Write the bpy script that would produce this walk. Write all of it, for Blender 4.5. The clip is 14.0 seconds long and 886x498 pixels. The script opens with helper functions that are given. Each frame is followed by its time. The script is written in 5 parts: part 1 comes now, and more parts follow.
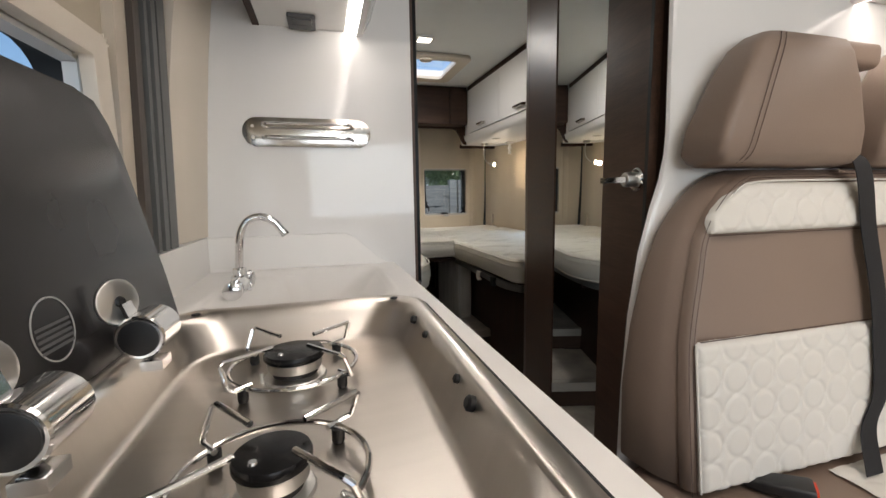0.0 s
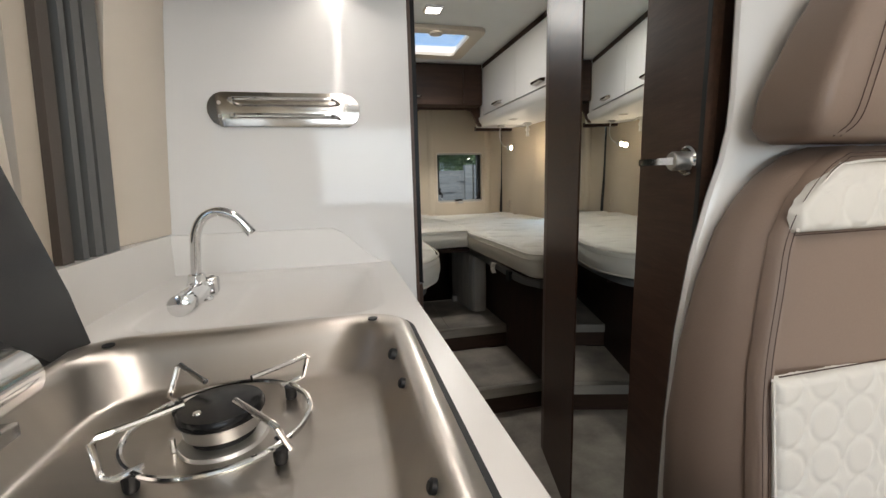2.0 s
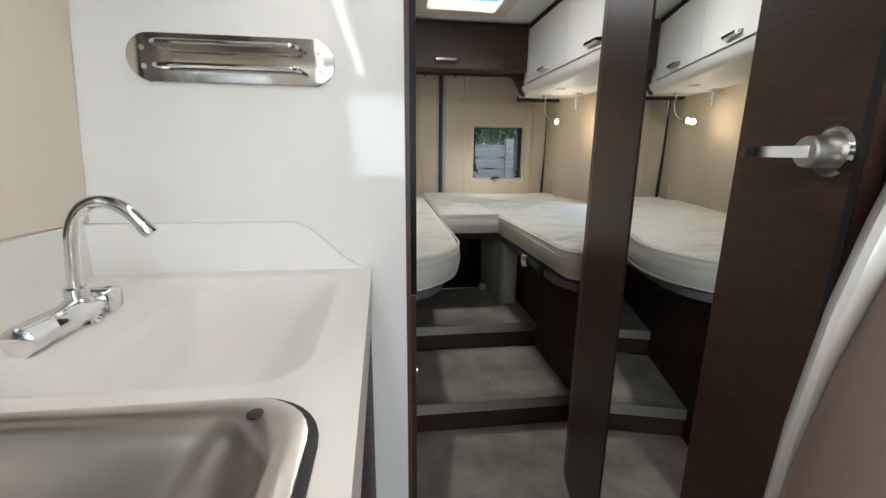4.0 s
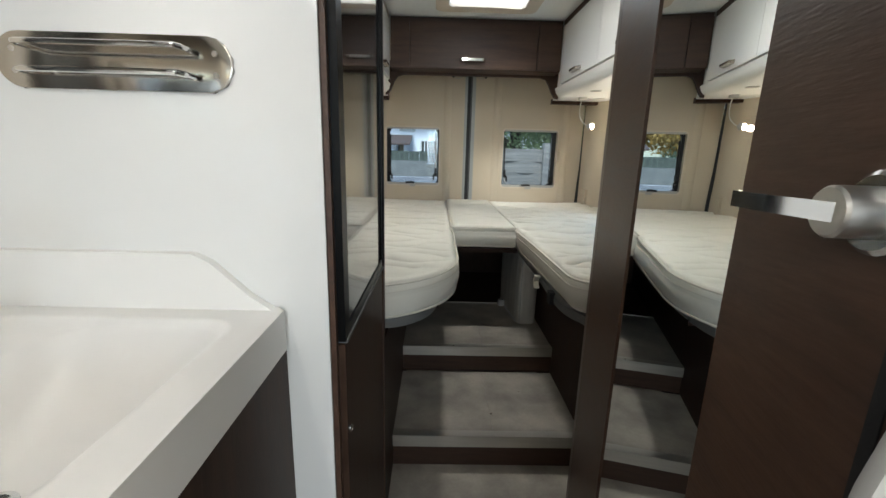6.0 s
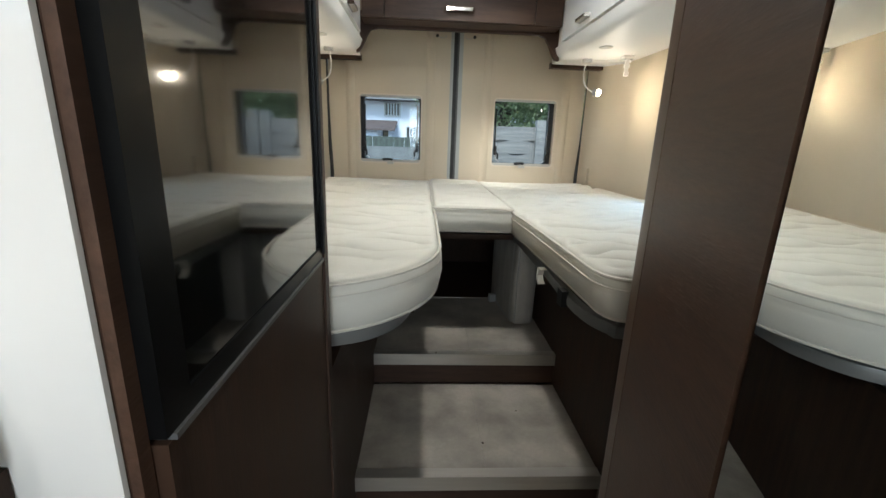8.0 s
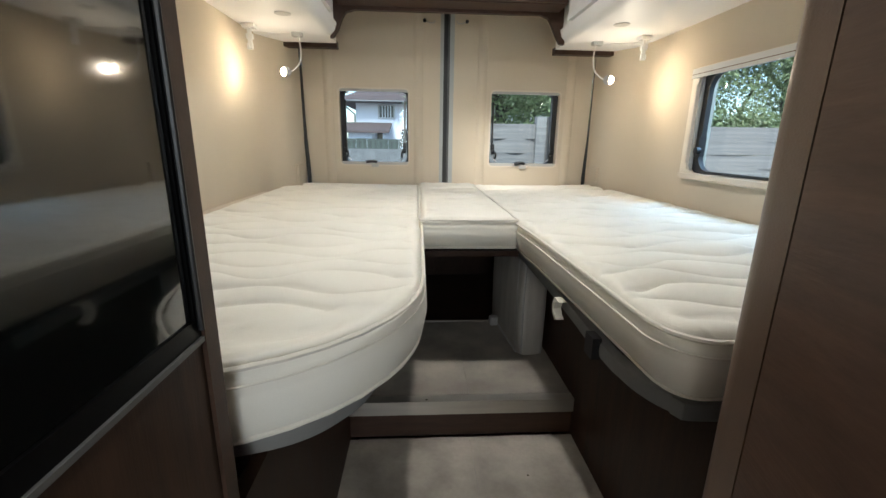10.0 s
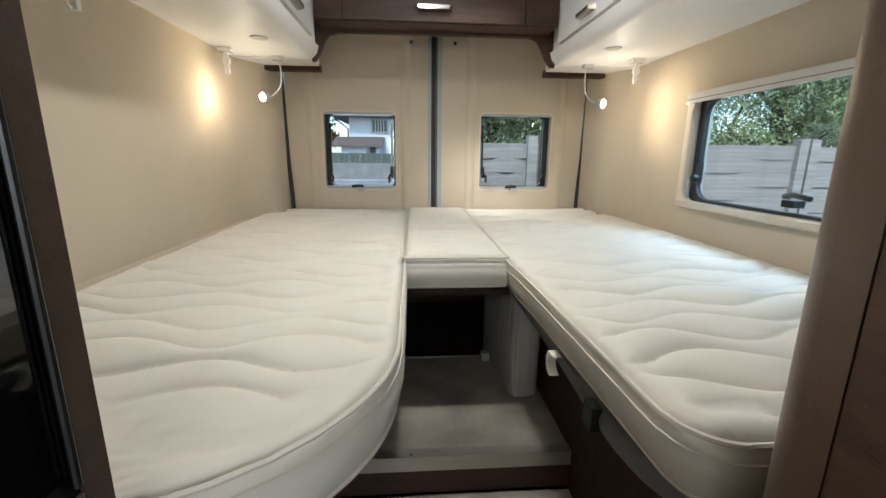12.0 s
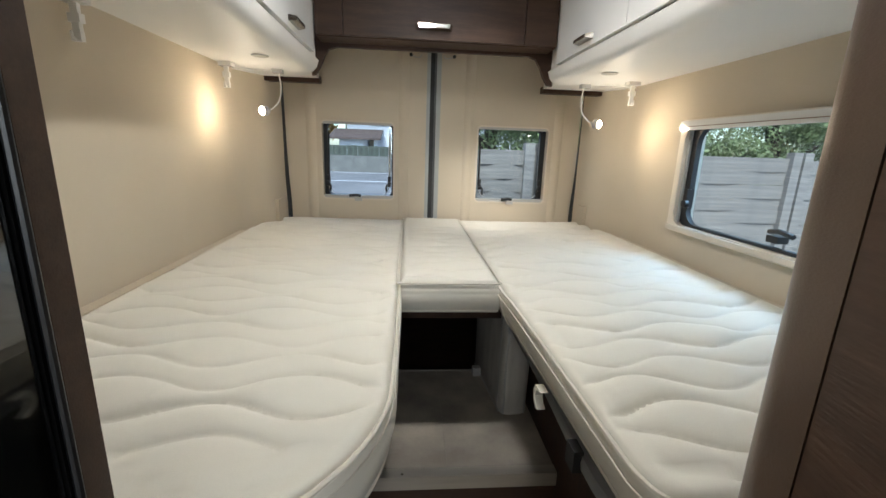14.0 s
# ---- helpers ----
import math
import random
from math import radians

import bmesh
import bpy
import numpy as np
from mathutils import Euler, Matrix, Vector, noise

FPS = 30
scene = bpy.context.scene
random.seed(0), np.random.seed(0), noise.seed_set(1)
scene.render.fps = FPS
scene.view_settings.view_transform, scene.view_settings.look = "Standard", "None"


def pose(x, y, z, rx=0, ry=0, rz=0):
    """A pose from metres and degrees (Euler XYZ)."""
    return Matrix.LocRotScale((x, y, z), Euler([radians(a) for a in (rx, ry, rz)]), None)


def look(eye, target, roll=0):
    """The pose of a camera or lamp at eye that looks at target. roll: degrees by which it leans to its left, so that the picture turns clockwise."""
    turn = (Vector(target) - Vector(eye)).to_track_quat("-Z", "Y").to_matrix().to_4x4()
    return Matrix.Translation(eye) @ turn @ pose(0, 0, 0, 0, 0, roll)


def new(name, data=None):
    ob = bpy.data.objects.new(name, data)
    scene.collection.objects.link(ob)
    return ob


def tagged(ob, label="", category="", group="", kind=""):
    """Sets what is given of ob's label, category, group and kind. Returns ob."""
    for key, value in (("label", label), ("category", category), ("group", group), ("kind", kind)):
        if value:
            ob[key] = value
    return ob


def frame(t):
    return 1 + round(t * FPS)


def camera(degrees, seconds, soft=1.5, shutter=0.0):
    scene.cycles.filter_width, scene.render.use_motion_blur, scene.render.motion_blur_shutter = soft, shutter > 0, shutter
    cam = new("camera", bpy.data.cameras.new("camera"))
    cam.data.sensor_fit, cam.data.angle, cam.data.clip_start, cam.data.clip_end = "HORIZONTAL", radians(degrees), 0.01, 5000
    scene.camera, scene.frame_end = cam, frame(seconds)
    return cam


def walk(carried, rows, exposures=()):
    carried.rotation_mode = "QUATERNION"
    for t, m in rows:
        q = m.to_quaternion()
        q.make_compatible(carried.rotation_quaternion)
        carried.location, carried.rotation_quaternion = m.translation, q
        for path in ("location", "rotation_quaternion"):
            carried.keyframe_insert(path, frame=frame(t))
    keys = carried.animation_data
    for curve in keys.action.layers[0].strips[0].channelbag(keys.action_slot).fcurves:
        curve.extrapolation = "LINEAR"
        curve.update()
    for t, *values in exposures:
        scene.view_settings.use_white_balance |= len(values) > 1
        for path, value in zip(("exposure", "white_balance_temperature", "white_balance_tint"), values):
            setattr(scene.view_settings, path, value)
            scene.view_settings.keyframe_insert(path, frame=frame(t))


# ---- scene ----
cam = camera(93.6, 14.0)
EXPOSURES = [(0, 0.22, 6650, 12), (2.7, 0.42, 6450, 9), (4.8, 0.72, 6200, 6), (6.6, 0.80, 6200, 5), (8.2, 1.14, 6150, 5), (10.3, 1.25, 6350, 8), (11.5, 1.14, 6350, 8), (14, 1.02, 6350, 8)]
PATH = [
    (0, (0.038, -0.011, 1.081), (0.577, 1.897, 0.819), -0.9),
    (0.5, (0.063, 0.024, 1.081), (0.579, 1.936, 0.803), -1.3),
    (1, (0.078, 0.058, 1.084), (0.571, 1.974, 0.79), -1.6),
    (1.5, (0.093, 0.092, 1.084), (0.565, 2.011, 0.775), -1.6),
    (2, (0.113, 0.139, 1.084), (0.565, 2.059, 0.756), -1.5),
    (2.5, (0.136, 0.195, 1.076), (0.566, 2.116, 0.724), -1.2),
    (2.7, (0.144, 0.217, 1.077), (0.559, 2.14, 0.715), -1.0),
    (4.8, (0.346, 0.408, 1.11), (0.457, 2.345, 0.627), 0.8),
    (5, (0.376, 0.406, 1.108), (0.448, 2.349, 0.637), 0.7),
    (5.5, (0.405, 0.439, 1.139), (0.442, 2.385, 0.68), 0.9),
    (6, (0.425, 0.505, 1.133), (0.462, 2.453, 0.679), 1.5),
    (6.5, (0.409, 0.594, 1.117), (0.473, 2.539, 0.655), 2.2),
    (7, (0.41, 0.659, 1.09), (0.5, 2.6, 0.615), 2.5),
    (7.5, (0.425, 0.741, 1.054), (0.528, 2.676, 0.56), 2.4),
    (8, (0.454, 0.861, 1.04), (0.56, 2.792, 0.534), 2.0),
    (8.2, (0.466, 0.908, 1.006), (0.564, 2.846, 0.524), 1.8),
    (10.3, (0.498, 1.207, 1.032), (0.619, 3.139, 0.532), 0.8),
    (10.5, (0.501, 1.232, 1.038), (0.629, 3.166, 0.545), 0.9),
    (11, (0.512, 1.258, 1.054), (0.643, 3.197, 0.582), 0.8),
    (11.5, (0.521, 1.271, 1.07), (0.66, 3.214, 0.616), 0.7),
    (12, (0.528, 1.274, 1.081), (0.673, 3.219, 0.64), 0.6),
    (12.5, (0.536, 1.276, 1.099), (0.684, 3.222, 0.662), 0.7),
    (13, (0.534, 1.278, 1.12), (0.687, 3.224, 0.684), 1.1),
    (13.5, (0.531, 1.275, 1.153), (0.687, 3.219, 0.708), 1.5),
    (14, (0.53, 1.267, 1.182), (0.694, 3.204, 0.711), 2.0),
]
walk(cam, [(t, look(eye, target, roll)) for t, eye, target, roll in PATH], EXPOSURES)

# ---- light ----
world = bpy.data.worlds.new("world")
scene.world = world
world.use_nodes = True
wn = world.node_tree.nodes
sky = wn.new("ShaderNodeTexSky")
sky.sky_type = "NISHITA"
sky.sun_disc = False
sky.sun_elevation, sky.sun_rotation = radians(48), radians(200)
world.node_tree.links.new(sky.outputs[0], wn["Background"].inputs[0])
wn["Background"].inputs[1].default_value = 0.15
sun_data = bpy.data.lights.new("sun", "SUN")
sun_data.energy, sun_data.angle, sun_data.color = 3.3, radians(25), (1.0, 0.95, 0.88)
sun = new("sun", sun_data)
sun.matrix_world = pose(0, 0, 20, 42, 0, -20)


def area_lamp(name, m, sx, sy, watts, color=(1, 0.93, 0.84)):
    d = bpy.data.lights.new(name, "AREA")
    d.shape, d.size, d.size_y, d.energy, d.color = "RECTANGLE", sx, sy, watts, color
    ob = new(name, d)
    ob.matrix_world = m
    return ob


# LED line under the kitchen overhead cupboard, ceiling spot, reading lamps
area_lamp("led_line_light", pose(0.128, 0.22, 1.462, 0, 14, 0), 0.012, 1.30, 0.42, (1, 0.90, 0.83))
area_lamp("led_line_light_dinette", pose(1.152, 0.05, 1.462, 0, -14, 0), 0.012, 1.10, 0.90, (1, 0.90, 0.83))
area_lamp("ceiling_spot_light", pose(0.593, 2.27, 1.882), 0.07, 0.07, 4.2, (1, 0.97, 0.92))
# Unseen fill panel below the ceiling, added to brighten kitchen and bench
area_lamp("front_fill_light", pose(0.52, -0.55, 1.882), 0.85, 0.85, 7.8, (1, 0.92, 0.84))
for lx, aim, watts in ((-0.112, (-0.262, 2.95, 1.30), 1.7), (1.362, (1.60, 3.04, 1.26), 1.25)):
    d = bpy.data.lights.new("reading_light", "SPOT")
    d.energy, d.color, d.spot_size, d.spot_blend, d.shadow_soft_size = watts, (1, 0.80, 0.56), radians(100), 1.0, 0.014
    ob = new("reading_light", d)
    ob.matrix_world = look((lx, 3.135, 1.296), aim)
    d = bpy.data.lights.new("reading_glow", "POINT")
    d.energy, d.color, d.shadow_soft_size = (0.70 if lx > 0 else 0.50), (1, 0.86, 0.68), 0.016
    new("reading_glow", d).location = (lx + (0.028 if lx > 0 else 0.0), 3.128, 1.300)

# daylight through the windscreen and down through the side window
COOL = (0.80, 0.90, 1.0)
area_lamp("daylight_side_window", look((1.98, 2.50, 1.66), (1.25, 2.40, 0.80)), 0.7, 0.35, 7.5, (0.50, 0.74, 1.0))
area_lamp("daylight_windscreen", pose(0.65, -2.70, 1.25, 90, 0, 0), 1.5, 0.8, 21.0, COOL)


# ---- materials ----
def material(name, color, rough=0.5, metal=0.0, vary=0.06, scale=6.0, bump=0.0, bump_scale=200.0, stretch=(1, 1, 1), coat=0.0, dark=None, fine=0.0, spec=0.5):
    m = bpy.data.materials.new(name)
    m.use_nodes = True
    n, l = m.node_tree.nodes, m.node_tree.links
    b = n["Principled BSDF"]
    b.inputs["Roughness"].default_value, b.inputs["Metallic"].default_value = rough, metal
    b.inputs["Coat Weight"].default_value = coat
    b.inputs["Specular IOR Level"].default_value = spec
    b.inputs["Coat Roughness"].default_value = 0.08
    tc = n.new("ShaderNodeTexCoord")
    mp = n.new("ShaderNodeMapping")
    mp.inputs["Scale"].default_value = stretch
    l.new(tc.outputs["Object"], mp.inputs[0])
    nz = n.new("ShaderNodeTexNoise")
    nz.inputs["Scale"].default_value, nz.inputs["Detail"].default_value = scale, 6
    l.new(mp.outputs[0], nz.inputs[0])
    ramp = n.new("ShaderNodeValToRGB")
    c0 = dark or [c * (1 - vary) for c in color]
    c1 = color if dark else [min(1, c * (1 + vary)) for c in color]
    ramp.color_ramp.elements[0].position, ramp.color_ramp.elements[1].position = 0.32, 0.68
    ramp.color_ramp.elements[0].color, ramp.color_ramp.elements[1].color = (*c0, 1), (*c1, 1)
    l.new(nz.outputs[0], ramp.inputs[0])
    out = ramp.outputs[0]
    if fine:
        f = n.new("ShaderNodeTexNoise")
        f.inputs["Scale"].default_value, f.inputs["Detail"].default_value = bump_scale * 0.6, 4
        l.new(mp.outputs[0], f.inputs[0])
        mr = n.new("ShaderNodeMapRange")
        mr.inputs[3].default_value, mr.inputs[4].default_value = 1 - fine, 1 + fine
        l.new(f.outputs[0], mr.inputs[0])
        mx = n.new("ShaderNodeVectorMath")
        mx.operation = "SCALE"
        l.new(out, mx.inputs[0])
        l.new(mr.outputs[0], mx.inputs["Scale"])
        out = mx.outputs[0]
    l.new(out, b.inputs["Base Color"])
    rr = n.new("ShaderNodeMapRange")
    rr.inputs[3].default_value, rr.inputs[4].default_value = rough * 0.85, min(1, rough * 1.15)
    l.new(nz.outputs[0], rr.inputs[0])
    l.new(rr.outputs[0], b.inputs["Roughness"])
    if bump:
        bz = n.new("ShaderNodeTexNoise")
        bz.inputs["Scale"].default_value, bz.inputs["Detail"].default_value = bump_scale, 3
        l.new(mp.outputs[0], bz.inputs[0])
        bp = n.new("ShaderNodeBump")
        bp.inputs["Strength"].default_value, bp.inputs["Distance"].default_value = bump, 0.002
        l.new(bz.outputs[0], bp.inputs["Height"])
        l.new(bp.outputs[0], b.inputs["Normal"])
    return m


def glow(name, color, strength):
    m = bpy.data.materials.new(name)
    m.use_nodes = True
    b = m.node_tree.nodes["Principled BSDF"]
    b.inputs["Base Color"].default_value = (*color, 1)
    b.inputs["Emission Color"].default_value = (*color, 1)
    b.inputs["Emission Strength"].default_value = strength
    return m


def glass(name, color, rough=0.0):
    m = bpy.data.materials.new(name)
    m.use_nodes = True
    n, l = m.node_tree.nodes, m.node_tree.links
    n.remove(n["Principled BSDF"])
    t, g, mix, fr, pw, ma = (n.new("ShaderNode" + k) for k in ("BsdfTransparent", "BsdfGlossy", "MixShader", "LayerWeight", "Math", "Math"))
    t.inputs[0].default_value = (*color, 1)
    g.inputs["Roughness"].default_value = rough
    fr.inputs[0].default_value = 0.5
    pw.operation, pw.inputs[1].default_value = "POWER", 4.0
    ma.operation, ma.inputs[1].default_value, ma.inputs[2].default_value = "MULTIPLY_ADD", 0.5, 0.025
    l.new(fr.outputs["Facing"], pw.inputs[0])
    l.new(pw.outputs[0], ma.inputs[0])
    l.new(ma.outputs[0], mix.inputs[0])
    l.new(t.outputs[0], mix.inputs[1])
    l.new(g.outputs[0], mix.inputs[2])
    l.new(mix.outputs[0], n["Material Output"].inputs[0])
    return m


WHITE = material("white gloss laminate", (0.80, 0.79, 0.77), 0.055, vary=0.015, scale=3, spec=0.32)
LOCKER = material("white semi-gloss laminate", (0.80, 0.79, 0.77), 0.48, vary=0.015, scale=3)
SOLID = material("white solid surface", (0.82, 0.80, 0.77), 0.32, vary=0.02, scale=4)
CEIL = material("white ceiling board", (0.74, 0.76, 0.75), 0.55, vary=0.02, bump=0.05, bump_scale=300)
BEIGE = material("beige wall felt", (0.55, 0.478, 0.372), 0.85, vary=0.04, scale=2.5, bump=0.12, bump_scale=700, fine=0.05)
CREAM = material("cream moulded plastic", (0.72, 0.645, 0.545), 0.45, vary=0.03, scale=4, bump=0.05, bump_scale=500)
BEIGE2 = material("beige moulded trim", (0.60, 0.53, 0.44), 0.6, vary=0.03, scale=4, bump=0.08, bump_scale=500)
DOORWOOD = material("brown wood-grain door laminate", (0.095, 0.052, 0.034), 0.40, spec=0.35, vary=0.2, scale=5, bump=0.22, bump_scale=34, stretch=(9, 1.2, 9), dark=(0.062, 0.034, 0.023), fine=0.3)
# Chrome kept dark: the dim surroundings it mirrors are put into its colour
RACK = material("darkened chrome plate", (0.50, 0.47, 0.43), 0.13, 1.0, vary=0.03, scale=5)
SEALGREY = material("grey door seal", (0.36, 0.38, 0.38), 0.5, vary=0.05)
FRIDGE = material("glossy black plastic", (0.005, 0.005, 0.0052), 0.30, vary=0.1, spec=0.12)
BROWN = material("dark brown wood laminate", (0.058, 0.032, 0.021), 0.45, spec=0.15, vary=0.2, scale=5, bump=0.10, bump_scale=60, stretch=(2, 9, 0.8), dark=(0.032, 0.018, 0.012), fine=0.25)
BROWNX = material("brown wood laminate lengthwise", (0.066, 0.037, 0.025), 0.46, spec=0.25, vary=0.2, scale=5, bump=0.10, bump_scale=60, stretch=(0.8, 9, 9), dark=(0.045, 0.026, 0.018), fine=0.25)
FLOOR = material("grey stone-look vinyl", (0.46, 0.415, 0.355), 0.32, vary=0.3, scale=7, bump=0.06, bump_scale=150, dark=(0.24, 0.215, 0.185), fine=0.12)
CLOTH = material("white quilted mattress cloth", (0.75, 0.72, 0.64), 0.9, vary=0.02, scale=3, bump=0.25, bump_scale=900, fine=0.04)
CLOTH2 = material("cream piping", (0.70, 0.66, 0.58), 0.85, vary=0.03, bump=0.2, bump_scale=900)
STEEL = material("brushed stainless steel", (0.64, 0.595, 0.545), 0.30, 1.0, vary=0.03, scale=4, bump=0.012, bump_scale=500, stretch=(1, 12, 1))
CHROME = material("chrome", (0.78, 0.78, 0.78), 0.11, 1.0, vary=0.01)
SATIN = material("satin aluminium", (0.76, 0.75, 0.73), 0.36, 1.0, vary=0.04, scale=12)
NOSING = material("brushed aluminium nosing", (0.50, 0.47, 0.42), 0.38, 0.75, vary=0.06, scale=5, bump=0.04, bump_scale=200, stretch=(1, 12, 12))
# Lighter than the post panel: lamplight on the round edge is put into its colour
COLUMNLIT = material("lightened satin brown column laminate", (0.110, 0.068, 0.045), 0.36, vary=0.06, scale=5, bump=0.14, bump_scale=130, stretch=(2, 2, 6), dark=(0.094, 0.058, 0.038), fine=0.1)
BLACK = material("black plastic", (0.012, 0.012, 0.013), 0.4, vary=0.1, bump=0.05, bump_scale=400)
ENAMEL = material("black enamel", (0.008, 0.008, 0.009), 0.22, vary=0.1, spec=0.3)
BLACKGLASS = material("black glass", (0.004, 0.005, 0.005), 0.03, vary=0.1, coat=1.0)
SMOKED = material("smoked grey glass", (0.019, 0.0175, 0.018), 0.26, vary=0.03, scale=2, spec=0.28)
GREY = material("grey plastic", (0.10, 0.10, 0.10), 0.5, vary=0.05)
LGREY = material("light grey plastic", (0.42, 0.42, 0.41), 0.45, vary=0.04)
RAIL = material("grey painted steel", (0.24, 0.24, 0.235), 0.35, 0.4, vary=0.06, scale=6)
RUBBER = material("dark rubber seal", (0.02, 0.021, 0.022), 0.6, vary=0.1)
LEATHER = material("taupe leatherette", (0.255, 0.185, 0.145), 0.48, vary=0.05, scale=4, bump=0.18, bump_scale=420, fine=0.04)
LEATHERW = material("off-white quilted leatherette", (0.74, 0.71, 0.65), 0.5, vary=0.02, scale=4, bump=0.12, bump_scale=420)
STITCH = material("brown thread", (0.07, 0.04, 0.03), 0.8)
WEB = material("black webbing", (0.012, 0.012, 0.014), 0.75, vary=0.1, bump=0.4, bump_scale=500)
RED = material("red plastic", (0.75, 0.06, 0.02), 0.35)
MIRROR = material("mirror", (0.90, 0.92, 0.91), 0.0, 1.0, vary=0.0)
GREYCLOTH = material("grey fleece cover", (0.52, 0.50, 0.46), 0.7, vary=0.16, scale=14, bump=0.5, bump_scale=70, stretch=(1, 1, 0.35))
PANE = glass("clear acrylic pane", (0.86, 0.94, 0.99))
WARMBULB = glow("warm lamp lens", (1, 0.78, 0.5), 30)
LED = glow("white led diffuser", (1, 0.94, 0.88), 9)


# ---- builders ----
def mesh_object(name, bm, mat, bevel=0.0, smooth=None, angle=35):
    if bevel:
        es = [e for e in bm.edges if len(e.link_faces) == 2 and e.calc_face_angle(0) > radians(40)]
        bmesh.ops.bevel(bm, geom=es, offset=bevel, segments=2, affect="EDGES", profile=0.6)
    bmesh.ops.recalc_face_normals(bm, faces=bm.faces)
    for e in bm.edges:
        if len(e.link_faces) == 2:
            e.smooth = e.calc_face_angle(0) < radians(angle)
    for f in bm.faces:
        f.smooth = True
    me = bpy.data.meshes.new(name)
    bm.to_mesh(me)
    bm.free()
    me.materials.append(mat)
    return new(name, me)


def part(name, bm, mat, parent, label="", bevel=0.0, angle=35):
    ob = mesh_object(name, bm, mat, bevel, angle=angle)
    ob.parent = parent
    if label:
        tagged(ob, label)
    return ob


def thing(name, label, category, m=None, group="", kind=""):
    e = new(name)
    e.empty_display_size = 0.1
    e.matrix_world = m or Matrix()
    return tagged(e, label, category, group, kind)


def solo(name, bm, mat, label, category, group="", kind="", bevel=0.0):
    return tagged(mesh_object(name, bm, mat, bevel), label, category, group, kind)


def box(bm, x0, x1, y0, y1, z0, z1):
    vs = [bm.verts.new((x, y, z)) for z in (z0, z1) for x, y in ((x0, y0), (x1, y0), (x1, y1), (x0, y1))]
    for f in ((3, 2, 1, 0), (4, 5, 6, 7), (0, 1, 5, 4), (1, 2, 6, 5), (2, 3, 7, 6), (3, 0, 4, 7)):
        bm.faces.new([vs[i] for i in f])
    return bm


def boxm(*a):
    return box(bmesh.new(), *a)


def loft(bm, loops, cap0=True, cap1=True, closed=True):
    rows = [[bm.verts.new(p) for p in loop] for loop in loops]
    n = len(rows[0])
    for a, b in zip(rows, rows[1:]):
        for i in range(n if closed else n - 1):
            j = (i + 1) % n
            bm.faces.new((a[i], a[j], b[j], b[i]))
    if cap0:
        bm.faces.new(rows[0][::-1])
    if cap1:
        bm.faces.new(rows[-1])
    return bm


def prism(bm, outline, axis, a0, a1):
    """Outline in the two other axes, in order, drawn from a0 to a1 along axis."""
    def at(p, a):
        q = list(p)
        q.insert("xyz".index(axis), a)
        return q
    return loft(bm, [[at(p, a0) for p in outline], [at(p, a1) for p in outline]])


def rrect(x0, x1, y0, y1, r, n=6):
    pts = []
    for cx, cy, a in ((x1 - r, y1 - r, 0), (x0 + r, y1 - r, 90), (x0 + r, y0 + r, 180), (x1 - r, y0 + r, 270)):
        for i in range(n + 1):
            t = radians(a + 90 * i / n)
            pts.append((cx + r * math.cos(t), cy + r * math.sin(t)))
    return pts


def plate(bm, outer, holes, put, w0, w1):
    """A plate with holes: 2D loops, put(u, v, w) gives the place, from w0 to w1."""
    edges = []
    for w in (w0, w1):
        es = []
        for loop in (outer, *holes):
            vs = [bm.verts.new(put(u, v, w)) for u, v in loop]
            es += [bm.edges.new((vs[i], vs[(i + 1) % len(vs)])) for i in range(len(vs))]
        edges.append(es)
    for es in edges:
        bmesh.ops.triangle_fill(bm, use_beauty=True, use_dissolve=False, edges=es)
    for e, f in zip(*edges):
        bm.faces.new((e.verts[0], e.verts[1], f.verts[1], f.verts[0]))
    return bm


def tube(bm, pts, r, n=8, closed=False, cap=True):
    pts = [Vector(p) for p in pts]
    rings, up = [], None
    for i, p in enumerate(pts):
        a = pts[i - 1] if (i or closed) else p
        b = pts[(i + 1) % len(pts)] if (i < len(pts) - 1 or closed) else p
        d = (b - a).normalized()
        if up is None:
            up = d.orthogonal().normalized()
        up = (up - d * up.dot(d)).normalized()
        side = d.cross(up)
        rr = r[i] if isinstance(r, (list, tuple)) else r
        rings.append([p + rr * (math.cos(t) * up + math.sin(t) * side) for t in (2 * math.pi * k / n for k in range(n))])
    if closed:
        rings.append(rings[0])
        return loft(bm, rings, False, False)
    return loft(bm, rings, cap, cap)


def smooth_path(pts, n=8):
    """Catmull-Rom through the points."""
    ps = [Vector(p) for p in pts]
    ps = [2 * ps[0] - ps[1]] + ps + [2 * ps[-1] - ps[-2]]
    out = []
    for a, b, c, d in zip(ps, ps[1:], ps[2:], ps[3:]):
        for k in range(n):
            t = k / n
            out.append(0.5 * (2 * b + (c - a) * t + (2 * a - 5 * b + 4 * c - d) * t * t + (3 * b - a - 3 * c + d) * t ** 3))
    return out + [ps[-2]]


def lathe(bm, profile, m=Matrix(), n=24, cap0=True, cap1=True):
    """profile: rows of radius and height, turned about m's z."""
    return loft(bm, [[m @ Vector((r * math.cos(t), r * math.sin(t), h)) for t in (2 * math.pi * k / n for k in range(n))] for r, h in profile], cap0, cap1)


def cover_grid(bm, nu, nv, at):
    vs = [[bm.verts.new(at(i / nu, j / nv)) for i in range(nu + 1)] for j in range(nv + 1)]
    for j in range(nv):
        for i in range(nu):
            bm.faces.new((vs[j][i], vs[j][i + 1], vs[j + 1][i + 1], vs[j + 1][i]))
    return vs


# ---- structure ----
H = 1.90
REAR = 3.65
LEFT, RIGHT = -0.262, 1.600

